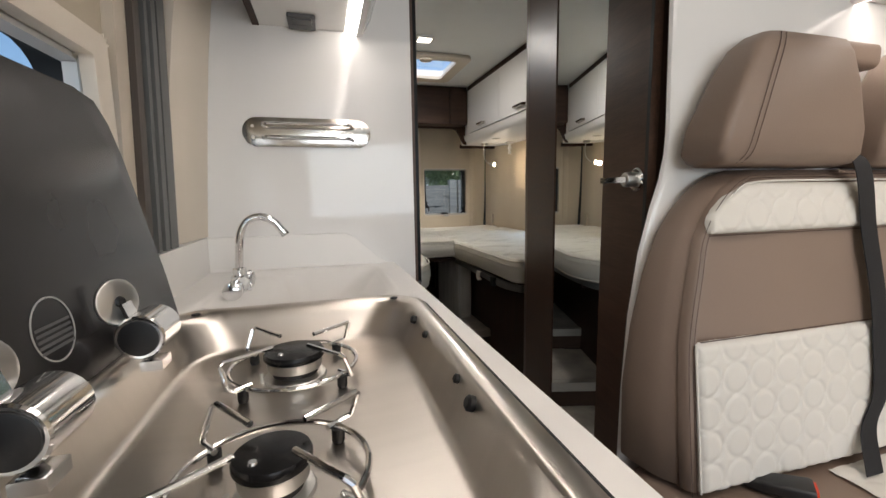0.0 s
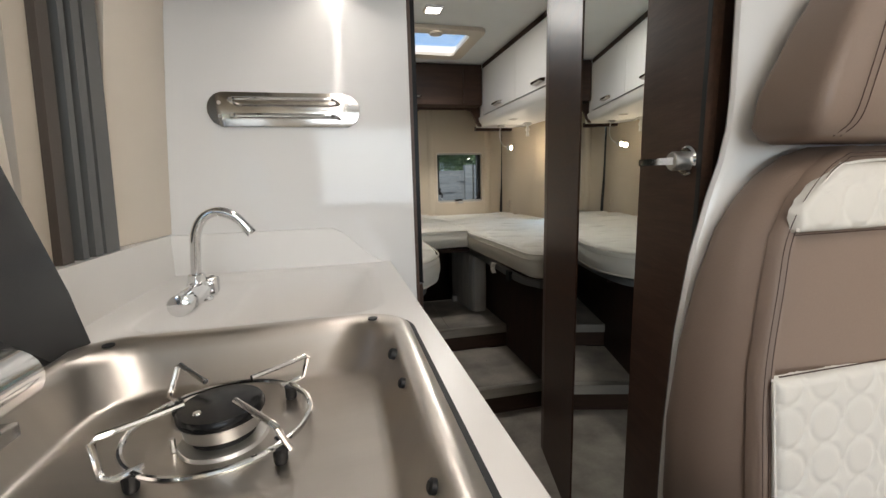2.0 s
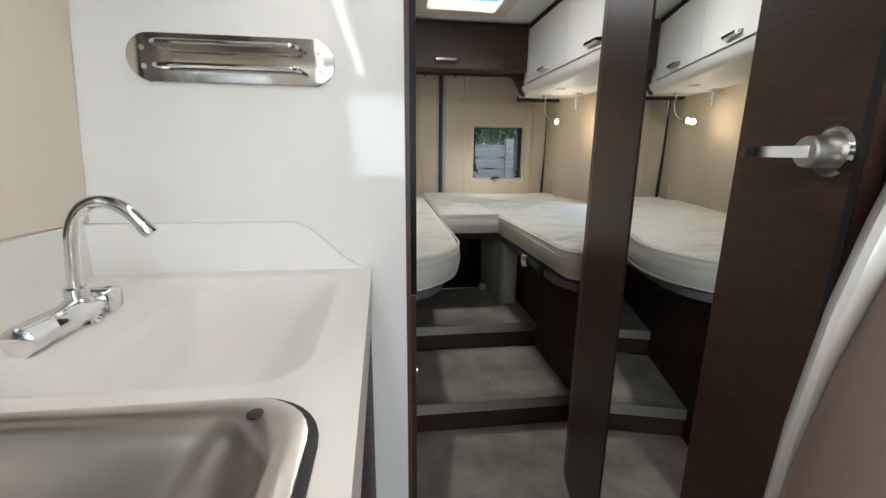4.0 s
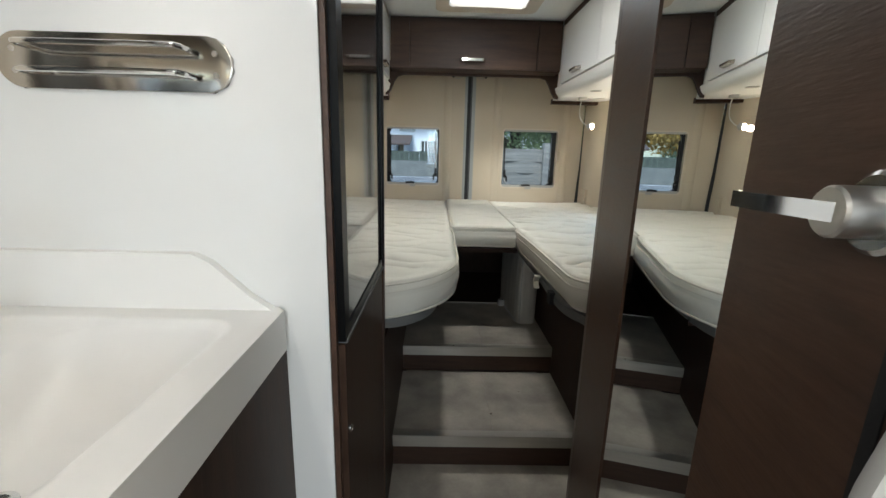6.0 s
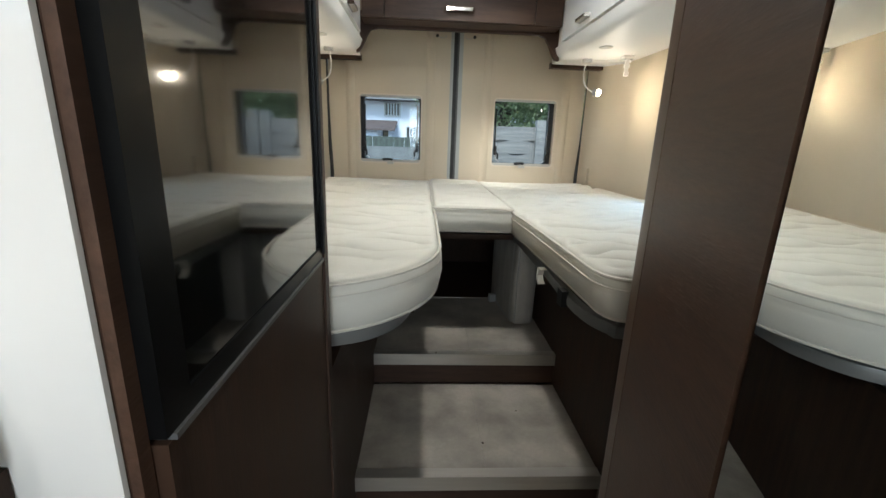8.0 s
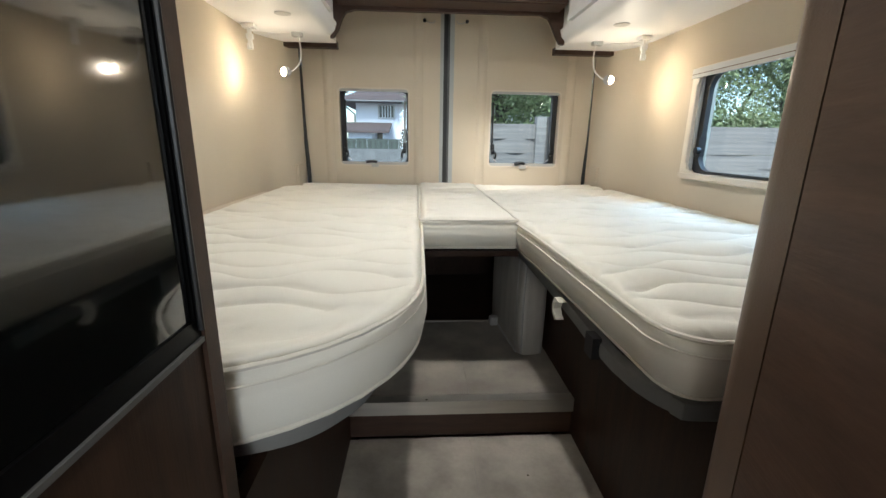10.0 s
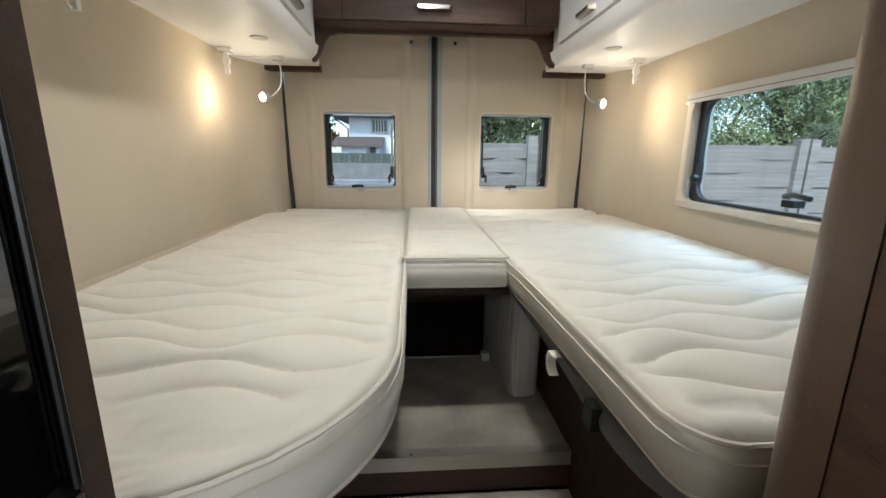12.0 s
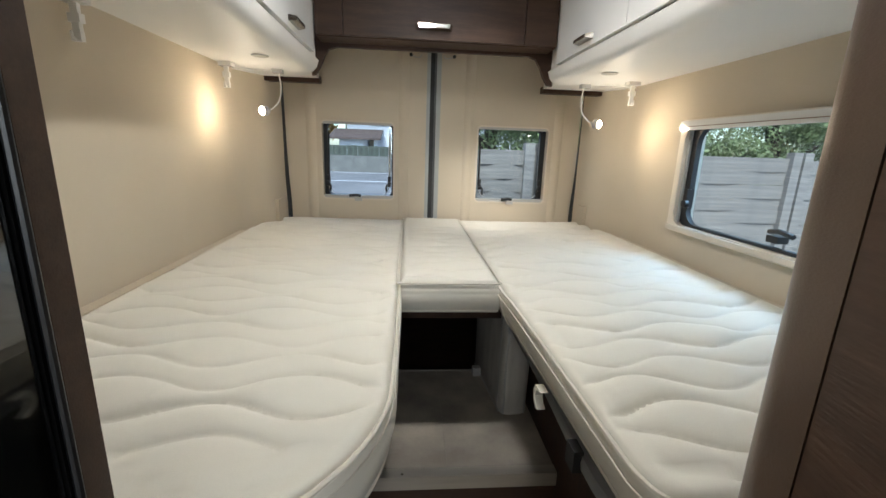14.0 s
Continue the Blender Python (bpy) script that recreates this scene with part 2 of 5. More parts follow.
solo("floor", boxm(-0.30, 1.66, -2.6, REAR, -0.06, 0.0), FLOOR, "grey stone-look vinyl floor of the van", "floor", kind="structure")
bm = bmesh.new()
plate(bm, [(-0.36, -2.6), (1.70, -2.6), (1.70, 3.7), (-0.36, 3.7)], [rrect(0.44, 0.90, 2.49, 2.97, 0.03)], lambda u, v, w: (u, v, w), H, H + 0.05)
solo("ceiling", bm, CEIL, "white panelled van ceiling with a roof light", "ceiling", kind="structure")


def side_wall(name, x, out, hole, label):
    """A wall along y whose rear corner rounds inwards; hole: y0, y1, z0, z1 or None."""
    bm = bmesh.new()
    put = lambda u, v, w: (x + out * w, u, v)
    for a, b in ((-2.6, -0.6), (-0.6, 1.0), (1.0, 3.2)):
        inside = [rrect(*h, 0.04) for h in hole if a < h[0] < b]
        plate(bm, [(a, -0.05), (b, -0.05), (b, 1.95), (a, 1.95)], inside, put, 0.0, 0.06)
    curve = [(0, 3.20), (0.0, 3.24), (-0.012, 3.30), (-0.04, 3.36), (-0.075, 3.41), (-0.10, 3.46), (-0.112, 3.54), (-0.115, REAR)]
    outer = [(0.06, REAR), (0.06, 3.20)]
    prism(bm, [(x + out * a, b) for a, b in curve + outer], "z", -0.05, 1.95)
    return solo(name, bm, BEIGE, label, "wall", kind="structure")


side_wall("wall_left", LEFT, -1, [(-0.09, 0.742, 0.995, 1.302), (-1.9, -0.9, 0.9, 1.5)], "beige felt-covered van side wall beside the bed")
side_wall("wall_right", RIGHT, 1, [(2.13, 2.835, 0.918, 1.297), (-1.9, -0.8, 0.9, 1.45)], "beige felt-covered van side wall with a window")
bm = bmesh.new()
plate(bm, [(-0.36, 0), (1.70, 0), (1.70, 1.95), (-0.36, 1.95)], [rrect(-0.15, 1.45, 0.85, 1.65, 0.1)], lambda u, v, w: (u, w, v), -2.62, -2.56)
solo("wall_front", bm, BEIGE2, "beige cab front with the windscreen opening", "wall", kind="structure")

# rear doors
WINS = ((0.050, 0.438, 0.890, 1.304), (0.906, 1.306, 0.890, 1.306))


def rear_door(x0, x1, win, label, side):
    t = thing("rear_door", label, "door", group="rear doors")
    bm = bmesh.new()
    plate(bm, [(x0, 0.10), (x1, 0.10), (x1, 1.95), (x0, 1.95)], [rrect(*win, 0.022)], lambda u, v, w: (u, REAR + w, v), 0.0, 0.045)
    part("door_panel", bm, BEIGE, t)
    # pressed uprights beside the window
    for c in ((win[0] - 0.055, 0.018), (win[1] + 0.055, 0.018)):
        if x0 + 0.03 < c[0] < x1 - 0.03:
            bm = bmesh.new()
            prism(bm, [(c[0] - 0.03, REAR + 0.002), (c[0] - 0.012, REAR - 0.010), (c[0] + 0.012, REAR - 0.010), (c[0] + 0.03, REAR + 0.002)], "z", 0.5, 1.75)
            part("pressed_rib", bm, BEIGE, t)
    # window
    y = REAR
    a, b, c, d = win
    fr = part("window_frame", plate(bmesh.new(), rrect(a - 0.006, b + 0.006, c - 0.007, d + 0.007, 0.026), [rrect(a + 0.002, b - 0.002, c + 0.001, d - 0.001, 0.02)], lambda u, v, w: (u, y + w, v), -0.004, 0.0), BEIGE2, t, "beige window rim")
    part("sill_rail", boxm(a + 0.002, b - 0.002, y + 0.002, y + 0.040, c + 0.001, c + 0.016), LGREY, t, "pale grey blind rail", bevel=0.003)
    part("top_rail", boxm(a + 0.002, b - 0.002, y + 0.004, y + 0.030, d - 0.013, d - 0.001), LGREY, t, "pale grey blind cassette", bevel=0.003)
    part("window_seal", plate(bmesh.new(), rrect(a - 0.004, b + 0.004, c - 0.004, d + 0.004, 0.02), [rrect(a + (0.020 if side == 0 else 0.010), b - (0.012 if side == 0 else 0.028), c + 0.010, d - 0.007, 0.03)], lambda u, v, w: (u, y + w, v), 0.046, 0.085), RUBBER, t, "black rubber window seal")
    pane = part("pane", plate(bmesh.new(), rrect(a, b, c, d, 0.03), [], lambda u, v, w: (u, y + w, v), 0.088, 0.092), PANE, t, "clear acrylic hinged pane")
    pane.visible_shadow = False
    for k, xs in enumerate((a + 0.024, b - 0.024)):
        bm = bmesh.new()
        box(bm, xs - 0.009, xs + 0.009, y + 0.020, y + 0.05, c + 0.085, c + 0.125)
        lathe(bm, [(0.004, -0.010), (0.015, -0.009), (0.015, 0.009), (0.004, 0.010)], pose(xs, y + 0.018, c + 0.080, 0, 90, 0), 14)
        tube(bm, smooth_path([(xs, y + 0.010, c + 0.085), (xs + (0.016 if k == 0 else -0.016), y + 0.004, c + 0.070), (xs + (0.014 if k == 0 else -0.014), y + 0.006, c + 0.040)], 4), 0.006, 6)
        st = part("window_stay", bm, BLACK, t, "black window stay knob")
        part("stay_tube", tube(bmesh.new(), [(xs, y + 0.050, c + 0.10), (xs, y + 0.068, d - 0.055)], 0.0055), LGREY if k else BLACK, st, "slim telescopic stay tube")
        part("stay_cord", tube(bmesh.new(), smooth_path([(xs, y + 0.032, c + 0.07), (xs + (0.010 if k == 0 else -0.010), y + 0.035, c + 0.042), (xs + (0.03 if k == 0 else -0.03), y + 0.04, c + 0.022)], 4), 0.0028, 6), LGREY, st)
    m = (a + b) / 2
    bm = boxm(m - 0.020, m + 0.020, y - 0.016, y + 0.01, c - 0.012, c + 0.008)
    la = part("latch", bm, LGREY, t, "grey window latch", bevel=0.004)
    bm = bmesh.new()
    tube(bm, smooth_path([(m + 0.012, y - 0.008, c + 0.016), (m - 0.01, y - 0.012, c + 0.020), (m - 0.05, y - 0.010, c + 0.016)], 4), [0.008] * 9, 8)
    part("latch_lever", bm, BLACK, la)
    return t


SEAM = 0.652
rear_door(-0.140, SEAM - 0.038, WINS[0], "beige rear van door with a small hinged window", 0)
rear_door(SEAM + 0.038, 1.482, WINS[1], "beige rear van door with a small hinged window by the fence", 1)
t = thing("door_seal", "grey and black rubber seal between the rear doors", "seal")
for a, b, mat, y0 in ((SEAM - 0.038, SEAM - 0.0195, SEALGREY, REAR - 0.012), (SEAM - 0.019, SEAM + 0.004, RUBBER, REAR - 0.002), (SEAM + 0.0045, SEAM + 0.015, GREY, REAR + 0.004), (SEAM + 0.0155, SEAM + 0.038, SEALGREY, REAR - 0.010)):
    part("seal_strip", boxm(a, b, y0, REAR + 0.04, 0.1, 1.9), mat, t)
for xs, sgn in ((-0.132, 1), (1.478, -1)):
    bm = bmesh.new()
    tube(bm, smooth_path([(xs - 0.004 * sgn, REAR - 0.012, 0.3), (xs, REAR - 0.012, 0.8), (xs - 0.012 * sgn, REAR - 0.012, 1.1), (xs - 0.018 * sgn, REAR - 0.014, 1.6)], 6), 0.011, 8)
    solo("door_frame_seal", bm, RUBBER, "black rubber seal round the rear door frame", "seal", group="rear door seals")

for xs, sgn in ((0.527, 1), (0.757, -1)):
    k = thing("door_hook", "small black door buffer with a thin wire hook", "hook", group="door hooks")
    part("buffer", lathe(bmesh.new(), [(0.009, 0), (0.009, 0.012), (0.005, 0.015)], pose(xs, REAR, 1.655, 90, 0, 0), 12), BLACK, k)
    part("hook_wire", tube(bmesh.new(), smooth_path([(xs + 0.010 * sgn, REAR - 0.008, 1.650), (xs + 0.03 * sgn, REAR - 0.010, 1.643), (xs + 0.05 * sgn, REAR - 0.010, 1.645), (xs + 0.056 * sgn, REAR - 0.012, 1.657)], 4), 0.0025, 6), LGREY, k)

# steps between the beds
BX0, BX1 = 0.285, 0.98
for k, (y0, y1, z) in enumerate(((1.820, 2.282, 0.127), (2.282, 2.875, 0.252))):
    t = thing("step", "grey vinyl step with an aluminium nosing and brown riser", "step", group="steps to the beds")
    part("riser", boxm(BX0, BX1, y0 + 0.012, y0 + 0.03, 0.0 if k == 0 else 0.127, z - 0.042), BROWNX, t, "dark brown riser")
    part("tread", boxm(BX0, BX1, y0 + 0.03, y1, z - 0.02, z - 0.003), FLOOR, t, "grey vinyl tread")
    for a, b in ((BX0, 0.6535), (0.6555, BX1)):
        part("vinyl_tile", boxm(a, b, y0 + 0.0345, y1, z - 0.0029, z), FLOOR, t)
    for sx, sy, sr in (((0.66, 0.14, 0.0045), (0.80, 0.30, 0.003)) if k == 0 else ((0.52, 0.012, 0.004),)):
        part("stain", lathe(bmesh.new(), [(sr, 0), (sr * 0.6, 0.0005)], pose(sx, y0 + sy, z + 0.0001 if k == 0 else z + 0.0031), 10), BROWN, t, "small dark stain")
    part("nosing", boxm(BX0, BX1, y0, y0 + 0.034, z - 0.042, z + 0.003), NOSING, t, "brushed aluminium nosing", bevel=0.003)
solo("floor_edge_strip", boxm(BX0, BX1, 2.8755, 2.884, 0.2355, 0.255), NOSING, "thin metal strip at the back edge of the step", "trim", kind="structure", bevel=0.002)
t = thing("bed_base_left", "dark brown bed base panel under the bed", "bed base", kind="structure")
part("side_panel", boxm(BX0 - 0.02, BX0, 1.56, 3.62, 0.0, 0.60), BROWN, t)
part("front_panel", boxm(LEFT, BX0 - 0.02, 1.56, 1.58, 0.0, 0.60), BROWN, t)
t = thing("bed_base_right", "dark brown bed base panel under the bed", "bed base", kind="structure")
part("side_panel", boxm(BX1, BX1 + 0.02, 1.63, 3.58, 0.0, 0.60), BROWN, t)
part("front_panel", boxm(BX1 + 0.02, RIGHT, 1.63, 1.65, 0.0, 0.60), BROWN, t)
solo("garage_floor", boxm(BX0, BX1, 2.876, 3.62, 0.0, 0.235), BROWN, "dark floor of the storage under the beds", "floor", kind="structure")
solo("garage_divider", boxm(BX0, BX1, 3.60, 3.62, 0.235, 0.66), BROWN, "dark panel at the back under the bed", "wall", kind="structure")

# kitchen end wall and fridge tower
KX = 0.269
solo("kitchen_end_wall", boxm(-0.248, KX, 1.086, 1.0905, 0.0, H), WHITE, "glossy white end panel of the kitchen", "wall", kind="structure", bevel=0.001)
t = thing("fridge_cabinet", "dark brown tall cupboard with a black glass fridge", "cabinet")
part("carcass", boxm(LEFT, 0.270, 1.0915, 1.570, 0.0, H), BROWN, t)
part("fridge_sill", boxm(0.2705, 0.2915, 1.110, 1.545, 0.8365, 0.8415), GREY, t, "thin grey strip under the fridge")
part("lower_door", boxm(0.2705, 0.288, 1.105, 1.545, 0.03, 0.836), BROWN, t, "dark brown lower door", bevel=0.003)
fd = part("fridge_door", boxm(0.2705, 0.287, 1.137, 1.536, 0.862, 1.72), BLACKGLASS, t, "black glass fridge door", bevel=0.003)
part("fridge_frame", plate(bmesh.new(), [(1.1035, 0.842), (1.545, 0.842), (1.545, 1.75), (1.1035, 1.75)], [[(1.136, 0.861), (1.537, 0.861), (1.537, 1.721), (1.136, 1.721)]], lambda u, v, w: (w, u, v), 0.2705, 0.289), FRIDGE, t, "black fridge surround")
part("edge_trim", boxm(0.2702, 0.292, 1.546, 1.570, 0.0, H), BROWNX, t, "brown vertical edge strip", bevel=0.006)
part("edge_trim", boxm(0.2702, 0.2775, 1.0912, 1.1033, 0.0, H - 0.001), DOORWOOD, t, "brown vertical edge strip", bevel=0.004)
part("lock_button", lathe(bmesh.new(), [(0.006, 0), (0.006, 0.003), (0.004, 0.005)], pose(0.288, 1.118, 0.68, 0, 90, 0), 14), CHROME, t, "chrome lock button")
part("upper_door", boxm(0.2705, 0.288, 1.105, 1.545, 1.755, 1.885), BROWN, t, bevel=0.003)
bm = bmesh.new()
tube(bm, [(0.292, 1.541, 0.850), (0.292, 1.541, 1.74)], 0.003)
part("pull_strip", bm, BLACK, fd, "slim black pull strip")

# bathroom door, ajar, with a tall mirror
DOOR = pose(0.7165, 0.881, 0, 0, 0, -7.75)
t = thing("bathroom_door", "dark brown bathroom door with a tall mirror, standing ajar", "door", DOOR)
part("door_leaf", boxm(0.006, 0.040, -0.177, 0.318, 0.02, 1.86), BROWN, t)
part("lock_stile", boxm(-0.013, 0.0055, -0.177, 0.0, 0.02, 1.86), DOORWOOD, t, "dark brown wood-grain stile", bevel=0.003)
part("mirror_glass", boxm(0.0, 0.0055, 0.0015, 0.317, 0.02, 1.86), MIRROR, t, "tall mirror")
part("door_edge", boxm(-0.0148, -0.0135, -0.177, -0.168, 0.02, 1.86), BLACK, t, "dark door edge strip")
# corner post of the bathroom, rounded at the bed end
POST = pose(0.757, 1.200, 0, 0, 0, -12.4)
post = thing("bathroom_corner_post", "dark brown corner post with a rounded edge beside the bed", "post", POST)
outline = [(0.0, 0.3205), (0.0, 0.355)] + [(0.060 - 0.060 * math.cos(k), 0.355 + 0.060 * math.sin(k)) for k in (math.pi * 0.5 * q / 8 for q in range(1, 9))] + [(0.12, 0.415), (0.12, 0.395), (0.055, 0.375), (0.03, 0.345), (0.03, 0.3205)]
part("post_panel", boxm(0.0, 0.03, 0.0, 0.318, 0.0, 1.89), DOORWOOD, post)
part("rounded_column", loft(bmesh.new(), [[(x, y, z) for x, y in outline] for z in (0.0, 1.89)]), COLUMNLIT, post, "satin brown rounded column edge, lit tone in its colour")
part("edge_seam", boxm(0.0015, 0.028, 0.318, 0.3205, 0.0, 1.89), BLACK, post)
hz = 1.105
rose = part("rose", lathe(bmesh.new(), [(0.025, 0), (0.025, 0.005), (0.022, 0.008)], pose(-0.013, -0.145, hz, 0, -90, 0)), CHROME, t, "chrome rose")
knob = part("handle", lathe(bmesh.new(), [(0.014, 0), (0.0155, 0.003), (0.0155, 0.026), (0.014, 0.028)], pose(-0.017, -0.145, hz, 0, -90, 0)), SATIN, t, "satin and chrome lever handle")
lever_outline = [(x + 0.009, y) for x, y in ((-0.040, -0.155), (-0.040, -0.137), (-0.052, -0.121), (-0.060, -0.098), (-0.060, -0.080), (-0.064, -0.072), (-0.069, -0.074), (-0.067, -0.098), (-0.059, -0.128), (-0.053, -0.155))]
bm = loft(bmesh.new(), [[(x, y, hz + dz) for x, y in lever_outline] for dz in (-0.0058, 0.0058)])
part("lever", bm, CHROME, knob, "chrome lever", bevel=0.003)
solo("bathroom_rear_wall", boxm(0.925, RIGHT, 1.570, 1.588, 0.0, H), BROWN, "dark brown rear wall of the bathroom", "wall", kind="structure")
edge = [(0.601, 0.0), (0.601, 0.57), (0.603, 0.68), (0.612, 0.835), (0.630, 0.96), (0.652, 1.046), (0.670, 1.10), (0.680, 1.15), (0.682, 1.19), (0.676, 1.42), (0.674, H)]
bm = loft(bmesh.new(), [[(x + dx, y, z) for x, z in edge] + [(RIGHT, y, H), (RIGHT, y, 0.0)] for y, dx in ((0.6575, 0.012), (0.662, 0.003), (0.668, 0.0), (0.674, 0.004), (0.697, 0.030))])
solo("bathroom_front_wall", bm, WHITE, "white moulded bathroom front wall with a curved edge", "wall", kind="structure")

# overhead lockers along both sides
def clip_arm(c, x, y):
    """The hanging arm of a curtain clip: a shank, a wider jaw and a small hook."""
    bm = boxm(x - 0.008, x + 0.008, y - 0.006, y + 0.006, 1.415, 1.474)
    box(bm, x - 0.013, x + 0.013, y - 0.009, y + 0.009, 1.432, 1.452)
    part("clip_body", bm, LOCKER, c, bevel=0.002)
    bm = boxm(x - 0.011, x + 0.011, y - 0.010, y + 0.004, 1.392, 1.4145)
    tube(bm, smooth_path([(x, y - 0.008, 1.396), (x, y - 0.020, 1.398), (x, y - 0.022, 1.410)], 4), 0.003, 6)
    part("clip_hook", bm, LOCKER, c, bevel=0.002)


def overhead_lockers(side):
    """side 1: over the bed by the window; -1: over the other bed, mirrored about the van's middle."""
    mx = lambda x: x if side > 0 else 2 * 0.640 - x
    t = thing("overhead_locker", "glossy white overhead locker with chrome handles above the bed", "locker", group="overhead lockers")
    y0 = 1.635 if side > 0 else 1.572
    prof = [(1.205, 1.486), (1.184, 1.493), (1.168, 1.510), (1.158, 1.540), (1.172, 1.550), (1.172, H - 0.03), (RIGHT + 0.02, H - 0.03), (RIGHT + 0.02, 1.496)]
    part("body", prism(bmesh.new(), [(mx(x), z) for x, z in prof], "y", y0, 3.284), LOCKER, t)
    part("tail", boxm(*sorted((mx(1.192), mx(RIGHT + 0.02))), 3.2845, 3.444, 1.4885, H - 0.03), LOCKER, t)
    part("top_trim", boxm(*sorted((mx(1.150), mx(1.60))), y0, 3.16, H - 0.03, H - 0.002), BROWN, t, "dark brown trim under the ceiling")
    for a, b in ((y0, 1.947), (1.951, 2.548), (2.552, 3.150)):
        d = part("locker_door", boxm(*sorted((mx(1.148), mx(1.171))), a, b, 1.547, H - 0.035), WHITE, t, bevel=0.003)
        if b - a > 0.5:
            c = b - 0.31
            bm = bmesh.new()
            loft(bm, [[(mx(1.1475), c - w, z), (mx(1.1475), c + w, z), (mx(1.122), c + w * 0.86, z + e), (mx(1.122), c - w * 0.86, z + e)] for z, e, w in ((1.566, 0.004, 0.062), (1.584, -0.002, 0.064))])
            part("handle", bm, RACK, d, "flat polished metal pull handle", bevel=0.003)
            part("finger_grip", boxm(*sorted((mx(1.1205), mx(1.1218))), c - 0.046, c + 0.046, 1.5715, 1.5785), CHROME, d, "polished grip bar")
    bm = bmesh.new()
    tube(bm, [(mx(1.30), 2.95, 1.4845), (mx(1.30), 2.95, 1.4875)], 0.03, 16)
    part("cover_cap", bm, WHITE, t)
    # hanging clip for a curtain
    c = thing("curtain_clip", "white plastic curtain clip under the locker", "clip", group="curtain clips")
    part("clip_base", boxm(*sorted((mx(1.47), mx(1.52))), 3.115, 3.155, 1.474, 1.490), WHITE, c, bevel=0.002)
    clip_arm(c, mx(1.496), 3.135)
    if side < 0:
        c2 = thing("curtain_clip", "white plastic curtain clip under the locker", "clip", group="curtain clips")
        part("clip_base", boxm(-0.256, -0.21, 2.355, 2.395, 1.474, 1.490), WHITE, c2, bevel=0.002)
        clip_arm(c2, -0.234, 2.375)
    # reading lamp on a flexible neck
    l = thing("reading_lamp", "small lit reading lamp on a white flexible neck", "lamp", group="reading lamps")
    part("lamp_base", boxm(*sorted((mx(1.308), mx(1.352))), 3.24, 3.27, 1.472, 1.490), LGREY, l, bevel=0.003)
    bm = bmesh.new()
    tube(bm, smooth_path([(mx(1.325), 3.255, 1.474), (mx(1.318), 3.252, 1.415), (mx(1.322), 3.235, 1.360), (mx(1.342), 3.205, 1.325), (mx(1.360), 3.180, 1.312)], 6), 0.0032, 8)
    part("neck", bm, WHITE, l, "white flexible neck")
    hm = look((mx(1.360), 3.178, 1.312), (mx(1.60), 2.86, 1.27)) @ pose(0, 0, 0, 180, 0, 0)
    head = part("head", lathe(bmesh.new(), [(0.012, -0.010), (0.020, 0.0), (0.021, 0.022), (0.018, 0.024)], hm, 16, True, False), LGREY, l, "round lamp head")
    part("lens", lathe(bmesh.new(), [(0.017, 0.0235), (0.012, 0.030), (0.004, 0.032)], hm, 16), WARMBULB, head, "glowing warm lens")
    solo("locker_end_strip", boxm(*sorted((mx(1.19), mx(1.50))), 3.445, 3.49, 1.468, 1.50), BROWN, "dark brown strip under the locker end", "trim", kind="structure")


overhead_lockers(1)
overhead_lockers(-1)

# rear overhead cupboard with its arched fascia
t = thing("rear_cupboard", "dark brown overhead cupboard above the rear doors", "cupboard")
part("body", boxm(0.135, 1.146, 3.170, 3.285, 1.6145, H - 0.004), BROWNX, t)
bm = bmesh.new()
prism(bm, [(0.090, 1.478), (0.106, 1.482), (0.126, 1.512), (0.148, 1.562), (0.166, 1.588), (0.205, 1.599), (1.062, 1.602), (1.098, 1.590), (1.118, 1.560), (1.142, 1.510), (1.162, 1.482), (1.184, 1.478), (1.184, 1.68), (0.090, 1.68)], "y", 3.286, 3.310)
part("fascia", bm, BROWNX, t, "dark brown fascia with rounded lower corners", bevel=0.004)
for a, b in ((0.137, 0.248), (0.252, 1.002), (1.006, 1.144)):
    d = part("cupboard_door", boxm(a, b, 3.150, 3.169, 1.617, H - 0.03), BROWNX, t, bevel=0.003)
    if b - a > 0.5:
        bm = bmesh.new()
        loft(bm, [[(0.620 - w, 3.1495, z), (0.620 + w, 3.1495, z), (0.620 + w * 0.84, 3.120, z + e), (0.620 - w * 0.84, 3.120, z + e)] for z, e, w in ((1.652, 0.004, 0.074), (1.674, -0.002, 0.078))])
        part("handle", bm, RACK, d, "flat polished metal pull handle", bevel=0.003)
        part("finger_grip", boxm(0.566, 0.674, 3.1185, 3.1198, 1.6585, 1.6685), CHROME, d, "polished grip bar")

# roof light and ceiling lamp
t = thing("roof_light", "cream-framed roof light showing the sky", "roof window")
part("frame", plate(bmesh.new(), rrect(0.40, 0.94, 2.45, 3.01, 0.05), [rrect(0.47, 0.87, 2.53, 2.93, 0.03)], lambda u, v, w: (u, v, w), H - 0.022, H - 0.001), BEIGE2, t, bevel=0.004)
p = part("dome", boxm(0.46, 0.88, 2.50, 2.96, H + 0.06, H + 0.066), PANE, t, "clear acrylic dome")
p.visible_shadow = False
part("inner_handle", lathe(bmesh.new(), [(0.035, 0), (0.04, 0.008), (0.03, 0.016)], pose(0.66, 2.50, H - 0.036)), BEIGE2, t)
t = thing("ceiling_lamp", "square lit white ceiling lamp", "lamp")
part("frame", plate(bmesh.new(), rrect(0.548, 0.638, 2.205, 2.295, 0.01), [rrect(0.558, 0.628, 2.215, 2.285, 0.006)], lambda u, v, w: (u, v, w), H - 0.012, H - 0.001), WHITE, t)
